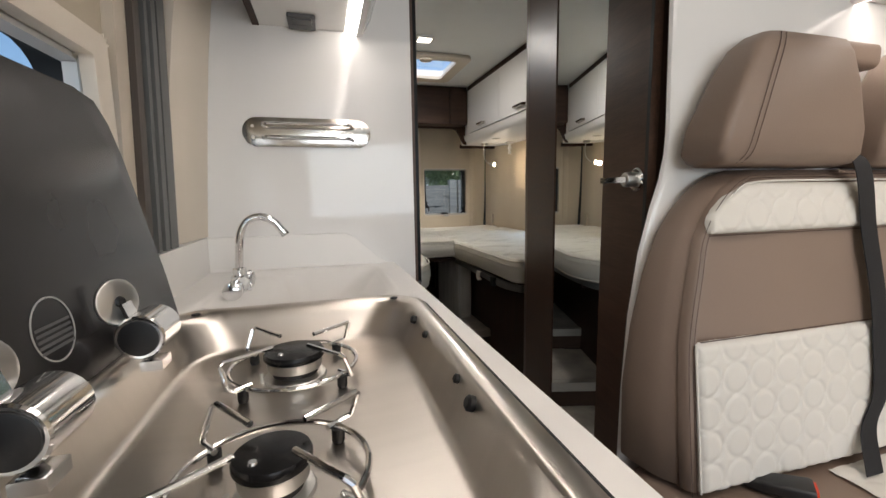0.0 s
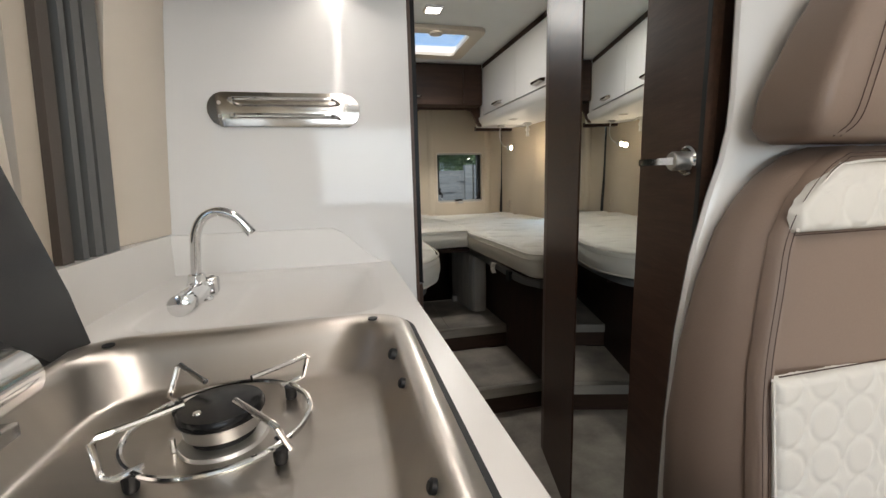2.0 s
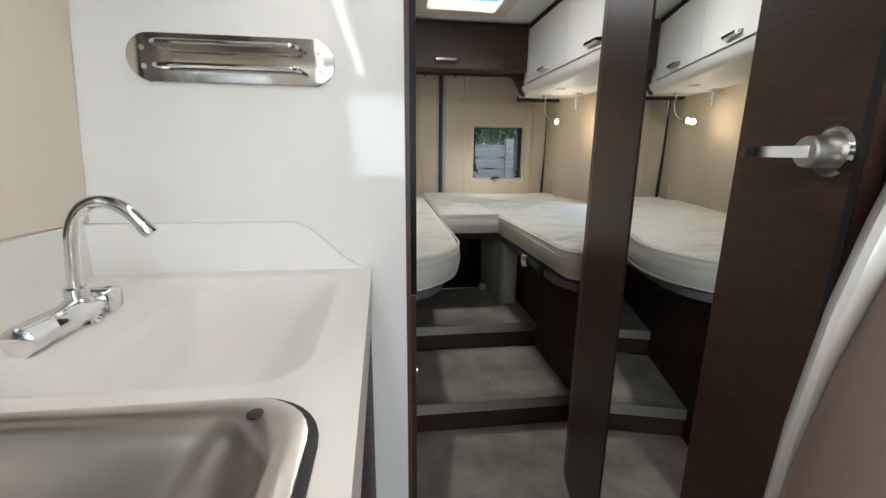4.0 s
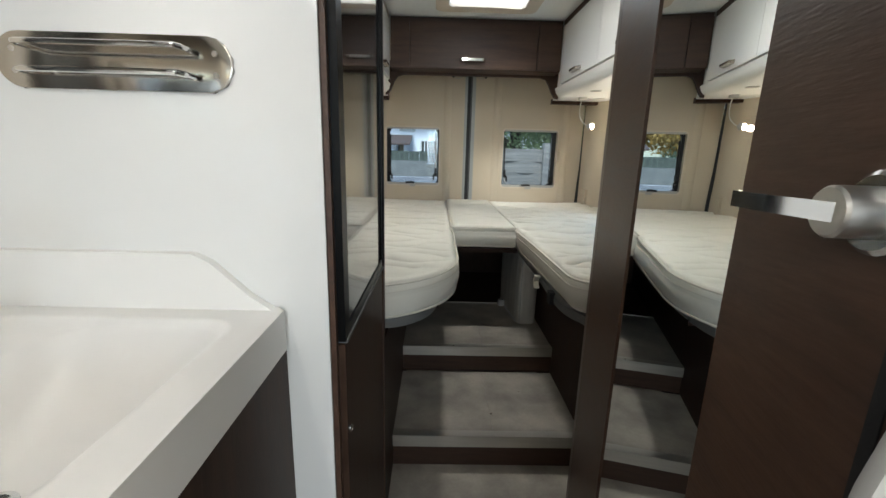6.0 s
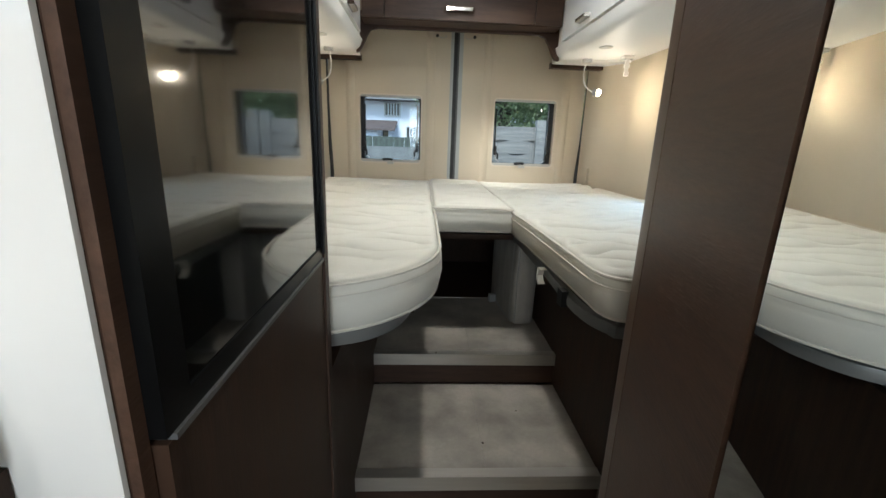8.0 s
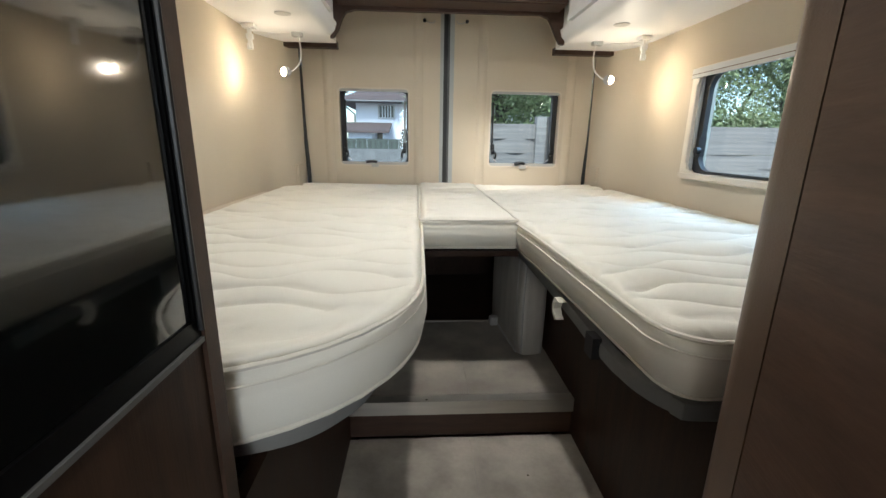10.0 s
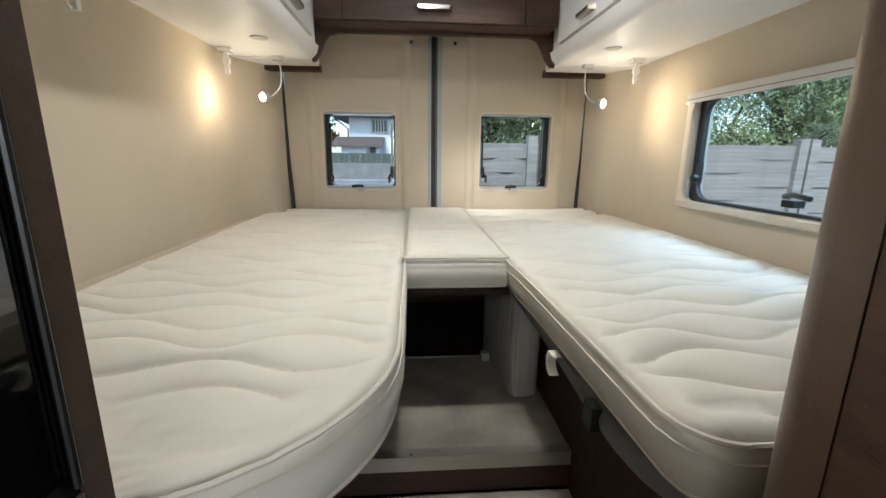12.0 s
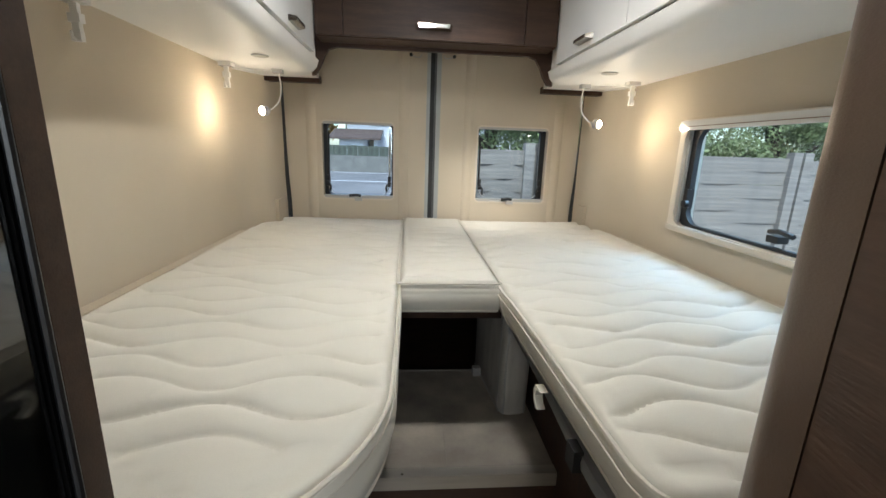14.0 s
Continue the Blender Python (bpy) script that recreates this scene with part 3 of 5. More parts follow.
part("diffuser", boxm(0.559, 0.627, 2.216, 2.284, H - 0.009, H - 0.004), LED, t, "glowing square diffuser")


# ---- beds ----
def mattress(x0, x1, y0, y1, ztop, thick, corner, side, label, quilt=0.022, pitch=0.080, tilt=0.0, wave=0.024, taper=0.0, undercut=0.0):
    """A mattress whose front end is rounded at one corner (side 1: the high-x corner, -1: the low-x one, 0: none)."""
    t = thing("mattress", label, "mattress", group="mattresses")
    rx, ry = corner
    nv, nu = int((y1 - y0) / 0.0042), max(24, int((x1 - x0) / 0.0065))
    rng = random.Random(int(x0 * 100) + 7)
    ph = [rng.uniform(0, 6.28) for _ in range(60)]

    def xs(y):
        e = 0.0
        if rx and y < y0 + ry:
            k = 1 - (y - y0) / ry
            e = rx * (1 - math.sqrt(max(0, 1 - k ** 2.2)))
        lo = x0 + (e + taper * max(0.0, (y0 + 0.75 - y) / 0.75) ** 0.6 if side < 0 else 0.004)
        hi = x1 - (e if side > 0 else 0.004)
        return lo, hi

    def seam_line(k, x):
        """Seams run in pairs; each pair is shifted along the one before."""
        p = ph[k % 60]
        shift = 2 * math.pi * (0.30 * (k // 2) - 0.12 * (k % 2))
        return y0 + 0.03 + k * pitch + wave * (math.sin((x - x0) * 20.0 - shift) + 0.12 * math.sin((x - x0) * 8 + p))

    def puff(x, y):
        k = int((y - y0 - 0.03) / pitch) - 1
        while seam_line(k + 1, x) < y:
            k += 1
        while seam_line(k, x) > y:
            k -= 1
        a, b = seam_line(k, x), seam_line(k + 1, x)
        f = (y - a) / max(1e-4, b - a)
        depth = min(1.0, (b - a) / pitch) * (0.72 + 0.28 * math.sin((x - x0) * 8 + ph[(k + 9) % 60]))
        seam = 1 - math.exp(-min(y - a, b - y) / 0.0048)
        return (0.60 * (1 - abs(2 * f - 1) ** 2.2) + 0.40 * seam) * depth

    def height(x, y, d):
        r = 0.022
        z = ztop + tilt * (y - y0)
        if d < r:
            z -= (r - math.sqrt(max(0, r * r - (r - d) ** 2))) * 0.8
        z += quilt * (puff(x, y) - 0.8) * min(1, d / 0.045)
        z += 0.003 * noise.noise((x * 4, y * 4, ztop)) + 0.004 * min(1, d / 0.08)
        return z

    bm = bmesh.new()
    rows = []
    for j in range(nv + 1):
        s = j / nv
        y = y0 + (y1 - y0) * (s if not rx else s ** 1.0)
        if rx and j < 14:
            y = y0 + ry * 0.5 * (j / 14) ** 2 if j < 14 else y
        rows.append(y)
    if rx:
        rest = [y for y in rows[14:] if y > y0 + ry * 0.5 + 0.004]
        rows = rows[:14] + [y0 + ry * 0.5] + rest
    grid = []
    for y in rows:
        lo, hi = xs(y)
        line = []
        for i in range(nu + 1):
            f = i / nu
            f = f * f * (3 - 2 * f) * 0.5 + f * 0.5
            x = lo + (hi - lo) * f
            d = min(x - lo, hi - x, y - y0 + (0 if rx else 0), y1 - y)
            if rx and side > 0:
                px, py = (x - (x1 - rx)) / rx, (y0 + ry - y) / ry
                if px > 0 and py > 0:
                    d = min(d, (1 - (px ** 2.2 + py ** 2.2) ** (1 / 2.2)) * min(rx, ry))
            line.append(bm.verts.new((x, y, height(x, y, max(0, d)))))
        grid.append(line)
    for a, b in zip(grid, grid[1:]):
        for i in range(nu):
            bm.faces.new((a[i], a[i + 1], b[i + 1], b[i]))
    loop = grid[0][:] + [r[-1] for r in grid[1:]] + grid[-1][-2::-1] + [r[0] for r in grid[-2:0:-1]]
    base = [v.co.copy() for v in loop]
    n = len(base)
    nor = []
    for i in range(n):
        k = 3
        d = base[(i + k) % n] - base[(i - k) % n]
        nor.append(Vector((d.y, -d.x, 0)).normalized())
    prev = loop
    for f, o in ((0.10, 0.007), (0.2, 0.012), (0.26, 0.0105), (0.32, 0.013), (0.55, 0.014), (0.78, 0.009), (0.92, 0.003), (1.0, -0.005)):
        o -= undercut * f
        cur = [bm.verts.new((b.x + m.x * o, b.y + m.y * o, ztop + tilt * (b.y - y0) - 0.018 + (-thick + 0.018) * f)) for b, m in zip(base, nor)]
        for i in range(n):
            j = (i + 1) % n
            bm.faces.new((prev[i], cur[i], cur[j], prev[j]))
        prev = cur
    bm.faces.new(prev)
    body = part("cover", bm, CLOTH, t, "white wavy-quilted cover", angle=70)
    for zz, out in ((-0.012, 0.007), (-0.034, 0.0105), (-thick + 0.006, 0.003 - undercut))[::1 if rx else 2]:
        bm = bmesh.new()
        tube(bm, [(b.x + m.x * out, b.y + m.y * out, ztop + tilt * (b.y - y0) + zz) for b, m in list(zip(base, nor))[::2]], 0.0040 if out != 0.0105 else 0.0016, 6, closed=True)
        part("piping", bm, CLOTH2, body, "cream piping")
    return t


mattress(-0.228, 0.498, 1.592, 3.605, 0.780, 0.116, (0.34, 0.36), 1, "white quilted single mattress with a rounded foot end", tilt=0.003)
mattress(0.814, 1.566, 1.648, 3.605, 0.788, 0.116, (0.060, 0.075), -1, "white quilted single mattress beneath the side window", tilt=0.0, taper=0.024, undercut=0.020)
mattress(0.502, 0.810, 2.463, 3.605, 0.798, 0.108, (0, 0), 0, "short white quilted cushion between the two beds", quilt=0.017, pitch=0.085, tilt=0.0, wave=0.020)


def bed_frame(pts, label):
    t = thing("slatted_bed", label, "bed", group="slatted beds")
    bm = bmesh.new()
    path = smooth_path(pts, 8)
    rows = []
    for i, p in enumerate(path):
        a, b = path[max(0, i - 1)], path[min(len(path) - 1, i + 1)]
        d = (b - a).normalized()
        nn = Vector((d.y, -d.x, 0))
        rows.append([p + nn * u + Vector((0, 0, w)) for u, w in ((0.0, 0.022), (0.012, 0.025), (0.014, 0.04), (0.012, 0.053), (-0.006, 0.056), (-0.006, 0.022))])
    loft(bm, rows)
    part("rail", bm, RAIL, t, "grey metal bed rail")
    return t


fl = bed_frame([(-0.20, 1.635, 0.60), (0.10, 1.637, 0.60), (0.28, 1.655, 0.60), (0.37, 1.71, 0.60), (0.42, 1.82, 0.60), (0.455, 2.1, 0.60), (0.46, 2.6, 0.60), (0.46, 3.5, 0.60)], "grey metal frame under the round-ended bed")
part("slat_base", boxm(-0.20, 0.44, 1.85, 3.55, 0.61, 0.65), BROWN, fl)
fr = bed_frame([(0.872, 3.5, 0.60), (0.870, 2.3, 0.60), (0.858, 1.90, 0.60), (0.862, 1.80, 0.60), (0.876, 1.745, 0.60), (0.900, 1.712, 0.60), (0.95, 1.695, 0.60), (1.50, 1.69, 0.60)], "grey metal frame under the bed by the window")
part("slat_base", boxm(0.985, 1.54, 1.80, 3.55, 0.61, 0.65), BROWN, fr)
part("catch", boxm(0.830, 0.848, 1.882, 1.918, 0.618, 0.662), BLACK, fr, "black plastic catch", bevel=0.003)
bm = bmesh.new()
prism(bm, [(2.064, 0.664), (2.100, 0.664), (2.112, 0.644), (2.108, 0.622), (2.088, 0.610), (2.074, 0.616), (2.090, 0.622), (2.100, 0.636), (2.092, 0.654)], "x", 0.824, 0.843)
solo("bed_strap", bm, CLOTH2, "cream fabric pull strap hanging from the bed frame", "strap")
solo("bed_bridge", boxm(0.47, 0.83, 2.50, 3.55, 0.655, 0.675), BROWN, "dark board carrying the middle cushion", "board")

# padded grey board leaning under the bed
t = thing("padded_board", "grey fleece-covered board standing on the step under the bed", "board", pose(0.868, 2.556, 0, 0, 0, 5.5))
bm = bmesh.new()
loft(bm, [[(x, y, z) for x, y in rrect(i, 0.098 - i, i, 0.40 - i, 0.026)] for z, i in ((0.2525, 0.006), (0.258, 0.0), (0.45, -0.002), (0.612, 0.0), (0.618, 0.006))])
part("padding", bm, GREYCLOTH, t, angle=70)
for x, y in ((0.010, 0.006), (0.086, 0.004), (0.001, 0.05)):
    part("edge_piping", tube(bmesh.new(), [(x, y, 0.258), (x - 0.001, y, 0.43), (x, y, 0.616)], 0.0038), LGREY, t, "pale piping")
part("edge_piping", tube(bmesh.new(), [(0.000, 0.03, 0.256), (-0.002, 0.20, 0.256), (0.000, 0.38, 0.256)], 0.0038), LGREY, t, "pale piping")
part("bracket", boxm(-0.034, -0.002, 0.275, 0.305, 0.2525, 0.288), LGREY, t, "grey plastic bracket", bevel=0.004)

# ---- kitchen ----
CT = 0.905


t = thing("kitchen_worktop", "white solid-surface worktop with a moulded-in sink", "worktop")
outer = [(-0.248, -0.30), (0.219, -0.30), (0.218, 0.2), (0.214, 0.62), (0.210, 1.0), (0.209, 1.072), (0.195, 1.085), (-0.248, 1.085)]
hob_hole = rrect(-0.172, 0.164, -0.12, 0.655, 0.05)
sink_hole = rrect(-0.175, 0.168, 0.705, 1.040, 0.05)
bm = plate(bmesh.new(), outer, [hob_hole, sink_hole], lambda u, v, w: (u, v, w), CT - 0.062, CT)
part("worktop_board", bm, SOLID, t, bevel=0.0)
bm = bmesh.new()
loops = []
for a, b, c, d, dz, r in ((-0.175, 0.168, 0.705, 1.040, 0.0, 0.05), (-0.170, 0.164, 0.709, 1.036, -0.0004, 0.048), (-0.166, 0.159, 0.713, 1.032, -0.003, 0.046), (-0.163, 0.154, 0.716, 1.028, -0.009, 0.045), (-0.072, 0.150, 0.720, 1.026, -0.012, 0.045), (-0.062, 0.145, 0.723, 1.022, -0.016, 0.045), (-0.054, 0.132, 0.730, 1.010, -0.030, 0.045), (-0.046, 0.114, 0.738, 0.992, -0.050, 0.045), (-0.036, 0.092, 0.748, 0.965, -0.072, 0.042), (-0.024, 0.074, 0.762, 0.935, -0.086, 0.038), (-0.008, 0.058, 0.778, 0.905, -0.090, 0.02)):
    loops.append([(x, y, CT + dz) for x, y in rrect(a, b, c, d, r)])
loft(bm, loops, False, True)
part("basin", bm, SOLID, t, "white moulded sink basin", angle=80)
part("drain", lathe(bmesh.new(), [(0.022, 0), (0.022, 0.002), (0.017, 0.003), (0.013, 0.0012), (0.003, 0.001)], pose(0.036, 0.813, CT - 0.0902)), CHROME, t, "small chrome sink drain")
bm = bmesh.new()
prism(bm, [(-0.238, CT), (0.192, CT), (0.162, 0.925), (0.110, 0.974), (0.086, 0.986), (-0.238, 0.986)], "y", 1.070, 1.085)
part("splashback_end", bm, SOLID, t, "white upstand with a bevelled end", bevel=0.004)
part("splashback_side", boxm(-0.2615, -0.228, 0.62, 1.0695, CT, 0.988), SOLID, t, "white upstand along the wall", bevel=0.004)
t = thing("kitchen_base_unit", "dark brown kitchen base unit", "cabinet")
part("carcass", boxm(-0.245, 0.186, -0.30, 1.083, 0.0, 0.79), BROWN, t)
for a, b in ((-0.29, 0.33), (0.335, 0.70), (0.705, 1.085)):
    part("unit_door", boxm(0.1865, 0.204, a, b, 0.08, CT - 0.068), BROWN, t, bevel=0.002)

# hob with two burners and a raised glass lid
t = thing("gas_hob", "brushed steel two-burner gas hob set in the worktop", "hob")
bm = bmesh.new()
HZ = CT + 0.009
loops = []
for off, dz, r, y0 in ((0.012, -0.012, 0.045, -0.13), (-0.004, -0.008, 0.055, -0.14), (-0.004, -0.001, 0.055, -0.14), (0.004, 0.002, 0.05, -0.13), (0.014, 0.0, 0.045, -0.12), (0.018, -0.004, 0.055, 0.160), (0.022, -0.016, 0.06, 0.166), (0.036, -0.050, 0.065, 0.174), (0.0385, -0.0535, 0.067, 0.178), (0.043, -0.0560, 0.07, 0.183), (0.048, -0.0572, 0.07, 0.19), (0.10, -0.062, 0.05, 0.24)):
    loops.append([(x, y, HZ + dz) for x, y in rrect(-0.186 + off, 0.178 - off, y0, 0.670 - off, r, 8)])
loft(bm, loops, False, True)
part("pan", bm, STEEL, t, "brushed steel pan", angle=60)
part("gasket", plate(bmesh.new(), rrect(-0.1965, 0.1885, -0.150, 0.6805, 0.06, 8), [rrect(-0.1855, 0.1775, -0.139, 0.6695, 0.055, 8)], lambda u, v, w: (u, v, w), CT + 0.0005, CT + 0.0035), RUBBER, t, "black rubber gasket")
for x, y, r in ((0.140, 0.650, 0.006), (-0.148, 0.648, 0.006)):
    part("screw", lathe(bmesh.new(), [(r, 0), (r, 0.002), (0.002, 0.003)], pose(x, y, HZ - 0.001), 12), BLACK, t)
for y, z, k in ((0.562, -0.014, 1.25), (0.495, -0.014, 1.0), (0.361, -0.015, 1.0), (0.315, -0.018, 1.5)):
    part("rubber_stop", lathe(bmesh.new(), [(0.0048 * k, 0), (0.0048 * k, 0.006 * k), (0.003 * k, 0.0075 * k)], pose(0.159, y, HZ + z, 0, -70, 0), 12), BLACK, t, "black rubber stop")


def burner(cx, cy, turn, cap, ring_r):
    base = HZ - 0.0617
    b = part("burner", lathe(bmesh.new(), [(cap * 1.05, 0), (cap * 1.0, 0.003), (cap * 0.72, 0.005), (cap * 0.72, 0.012), (cap * 0.88, 0.0125), (cap * 0.92, 0.024), (cap * 0.86, 0.025)], pose(cx, cy, base), 36), SATIN, t, "aluminium gas burner")
    part("burner_cap", lathe(bmesh.new(), [(cap * 0.97, 0), (cap, 0.002), (cap, 0.006), (cap * 0.95, 0.009), (cap * 0.5, 0.0105), (0.004, 0.011)], pose(cx, cy, base + 0.0255), 36), ENAMEL, b, "black enamel burner cap")
    # Black sleeve fills the gap below the ring, where only shade lies
    part("burner_gap_shade", lathe(bmesh.new(), [(cap * 0.74, 0), (cap * 0.74, 0.0118)], pose(cx, cy, base + 0.0003), 36), BLACK, b, "black sleeve for the shade in the burner gap")
    part("igniter", lathe(bmesh.new(), [(0.0025, 0), (0.0025, 0.013)], pose(cx - cap * 1.05, cy - 0.012, base), 8), SATIN, b)
    part("cap_screw", lathe(bmesh.new(), [(0.004, 0), (0.003, 0.002)], pose(cx - cap * 0.4, cy - cap * 0.45, base + 0.035), 10), CHROME, b)
    z1 = base + 0.0165
    ring = [(cx + ring_r * math.cos(a), cy + ring_r * math.sin(a), z1) for a in (2 * math.pi * k / 56 for k in range(56))]
    g = part("pan_support", tube(bmesh.new(), ring, 0.0028, 8, closed=True), CHROME, t, "chrome wire pan support")
    for k in range(4):
        a = radians(turn + 90 * k)
        c, s = math.cos(a), math.sin(a)
        at = lambda r, w, z: (cx + r * c - w * s, cy + r * s + w * c, z)
        path = [at(0.030, 0, z1 + 0.030), at(ring_r, 0.0, z1 + 0.0305), at(ring_r + 0.012, 0.0, z1 + 0.031), at(ring_r + 0.0165, 0.002, z1 + 0.028), at(ring_r + 0.016, 0.012, z1 + 0.004), at(ring_r + 0.010, 0.015, z1 + 0.001), at(ring_r - 0.010, 0.015, z1 + 0.001)]
        part("prong", tube(bmesh.new(), path, 0.0028, 8), CHROME, g)
        a2 = radians(turn + 90 * k + 9)
        part("foot", lathe(bmesh.new(), [(0.005, 0), (0.006, 0.003), (0.006, 0.0145), (0.004, 0.0165)], pose(cx + ring_r * math.cos(a2), cy + ring_r * math.sin(a2), base), 10), BLACK, g, "black rubber foot")


burner(-0.008, 0.533, 38, 0.037, 0.077)
burner(-0.010, 0.312, 38, 0.030, 0.073)

t = thing("hob_lid", "smoked grey glass hob lid standing open", "lid")
LID = pose(-0.178, 0, 0.912, 0, -8, 0)
bm = bmesh.new()
out = [(0.672, 0.0), (0.668, 0.06), (0.630, 0.225), (0.615, 0.264), (0.592, 0.286), (0.555, 0.295), (0.0, 0.295), (-0.04, 0.27), (-0.09, 0.07), (-0.095, 0.0)]
plate(bm, out, [], lambda u, v, w: LID @ Vector((w, u, v)), -0.006, 0.0)
part("glass", bm, SMOKED, t, bevel=0.0015)
for y in (0.305, 0.492):
    h = part("hinge", lathe(bmesh.new(), [(0.0215, 0), (0.023, 0.002), (0.023, 0.050), (0.0215, 0.052)], pose(-0.150, y - 0.025, 0.940, -90, 0, 0), 24), CHROME, t, "chrome hinge barrel")
    # Black disc stands in for the shade inside the open barrel
    part("hinge_bore_shade", lathe(bmesh.new(), [(0.0185, 0), (0.0185, 0.0015), (0.016, 0.002)], pose(-0.150, y - 0.0252, 0.940, 90, 0, 0), 24), BLACK, h, "black disc for the shade in the open barrel end")
    part("hinge_plate", lathe(bmesh.new(), [(0.024, 0), (0.024, 0.003), (0.0225, 0.004)], LID @ pose(0.012, y - 0.005, 0.062, 0, 90, -24), 28), SATIN, h, "round steel hinge plate")
    part("hinge_arm", loft(bmesh.new(), [[(x, yy, z) for x, yy in ((x0, y - 0.018), (x0 + 0.004, y - 0.019), (x0 + 0.004, y + 0.002), (x0, y + 0.003))] for x0, z in ((-0.150, 0.915), (-0.158, 0.945), (-0.168, 0.975))]), CHROME, h, "bent steel hinge arm")
    part("hinge_screw", lathe(bmesh.new(), [(0.006, 0), (0.004, 0.003)], LID @ pose(0.0166, y - 0.007, 0.062, 0, 90, -24), 12), BLACK, h)
    part("hinge_foot", boxm(-0.150, -0.130, y - 0.03, y - 0.005, 0.906, 0.916), CHROME, h, bevel=0.003)
bm = plate(bmesh.new(), [(0.405 + 0.028 * math.cos(a), 0.062 + 0.028 * math.sin(a)) for a in (2 * math.pi * k / 32 for k in range(32))], [[(0.405 + 0.0267 * math.cos(a), 0.062 + 0.0267 * math.sin(a)) for a in (2 * math.pi * k / 32 for k in range(32))]], lambda u, v, w: LID @ Vector((w, u, v)), 0.0003, 0.0009)
bars = part("printed_ring", bm, LGREY, t, "round pale printed mark")
for k in range(5):
    part("printed_bar", plate(bmesh.new(), [(0.382, 0.045 + 0.005 * k), (0.428, 0.045 + 0.005 * k), (0.428, 0.0475 + 0.005 * k), (0.382, 0.0475 + 0.005 * k)], [], lambda u, v, w: LID @ Vector((w, u, v)), 0.0003, 0.0009), GREY, bars)

# tap
t = thing("kitchen_tap", "chrome swan-neck kitchen tap", "tap")
bx, by, tz = -0.132, 0.893, CT - 0.012
part("tap_base", lathe(bmesh.new(), [(0.021, 0), (0.021, 0.004), (0.0165, 0.007), (0.0165, 0.030), (0.013, 0.034), (0.013, 0.046), (0.0105, 0.048)], pose(bx, by, tz)), CHROME, t)
path = smooth_path([(bx, by, tz + 0.045), (bx + 0.003, by, tz + 0.085), (bx + 0.008, by, tz + 0.118), (bx + 0.022, by, tz + 0.141), (bx + 0.045, by, tz + 0.149), (bx + 0.070, by, tz + 0.138), (bx + 0.091, by, tz + 0.112)], 8)
spout = part("spout", tube(bmesh.new(), path, 0.0078, 14), CHROME, t, "curved chrome spout")
part("aerator", lathe(bmesh.new(), [(0.0084, 0), (0.0088, 0.002), (0.0088, 0.012), (0.008, 0.014)], look((bx + 0.0925, by, tz + 0.110), (bx + 0.072, by, tz + 0.136)) @ pose(0, 0, -0.014), 14), CHROME, spout)
mixer = part("mixer_body", lathe(bmesh.new(), [(0.012, -0.095), (0.0165, -0.092), (0.0165, -0.062), (0.0155, -0.060), (0.0155, -0.056), (0.0165, -0.054), (0.0165, 0.020), (0.015, 0.023)], pose(bx + 0.002, by, tz + 0.018, -90, 0, 0), 20), CHROME, t, "chrome mixer barrel")
lever = part("tap_lever", loft(bmesh.new(), [[(bx + 0.004 + x, by + y, tz + 0.019 + z) for x, z in rrect(-w, w, -h, h, 0.003, 3)] for y, w, h in ((0.0235, 0.014, 0.014), (0.026, 0.017, 0.016), (0.048, 0.016, 0.013), (0.058, 0.010, 0.006), (0.070, 0.004, 0.0032))]), CHROME, mixer, "chrome lever")
part("lever_mark", boxm(bx + 0.010, bx + 0.016, by + 0.030, by + 0.037, tz + 0.0352, tz + 0.0358), BLACK, lever, "small black mark")

# wall rack on the end wall
t = thing("wall_rack", "polished steel plate with two wire rails on the end panel", "rack")
bm = bmesh.new()
plate(bm, [(x, z) for x, z in rrect(-0.138, 0.160, 1.200, 1.268, 0.0335, 8)], [], lambda u, v, w: (u, w, v), 1.080, 1.0855)
part("back_plate", bm, RACK, t, "polished steel plate", bevel=0.001)
for z in (1.219, 1.250):
    path = smooth_path([(-0.093, 1.079, z), (-0.088, 1.055, z), (-0.068, 1.050, z), (0.012, 1.050, z), (0.092, 1.050, z), (0.107, 1.055, z), (0.117, 1.079, z - 0.003)], 5)
    part("rail", tube(bmesh.new(), path, 0.0035, 8), CHROME, t, "chrome wire rail")
for x in (-0.115, 0.139):
    for z in (1.221, 1.247):
        part("screw", lathe(bmesh.new(), [(0.004, 0), (0.003, 0.0015)], pose(x, 1.080, z, 90, 0, 0), 10), STEEL, t)

# kitchen overhead cupboard
t = thing("kitchen_overhead_cupboard", "white overhead cupboard with an LED line above the worktop", "cupboard")
part("body", boxm(-0.085, 0.108, -0.45, 1.0855, 1.476, H - 0.002), WHITE, t)
part("edge_strip", boxm(-0.10, -0.0855, -0.45, 1.0855, 1.474, H - 0.002), BROWN, t, "dark brown edge strip")
bm = bmesh.new()
prism(bm, [(0.134, 1.466), (0.150, 1.471), (0.170, 1.505), (0.190, 1.60), (0.195, H - 0.01), (0.134, H - 0.01)], "y", -0.45, 1.0855)
part("curved_front", bm, WHITE, t)
part("led_strip", boxm(0.109, 0.133, -0.45, 1.0855, 1.474, 1.480), LED, t, "glowing LED line")
t = thing("dinette_overhead_cupboard", "white overhead cupboard with an LED line above the bench", "cupboard")
part("body", boxm(1.172, RIGHT - 0.001, -0.60, 0.6565, 1.476, H - 0.002), WHITE, t)
bm = bmesh.new()
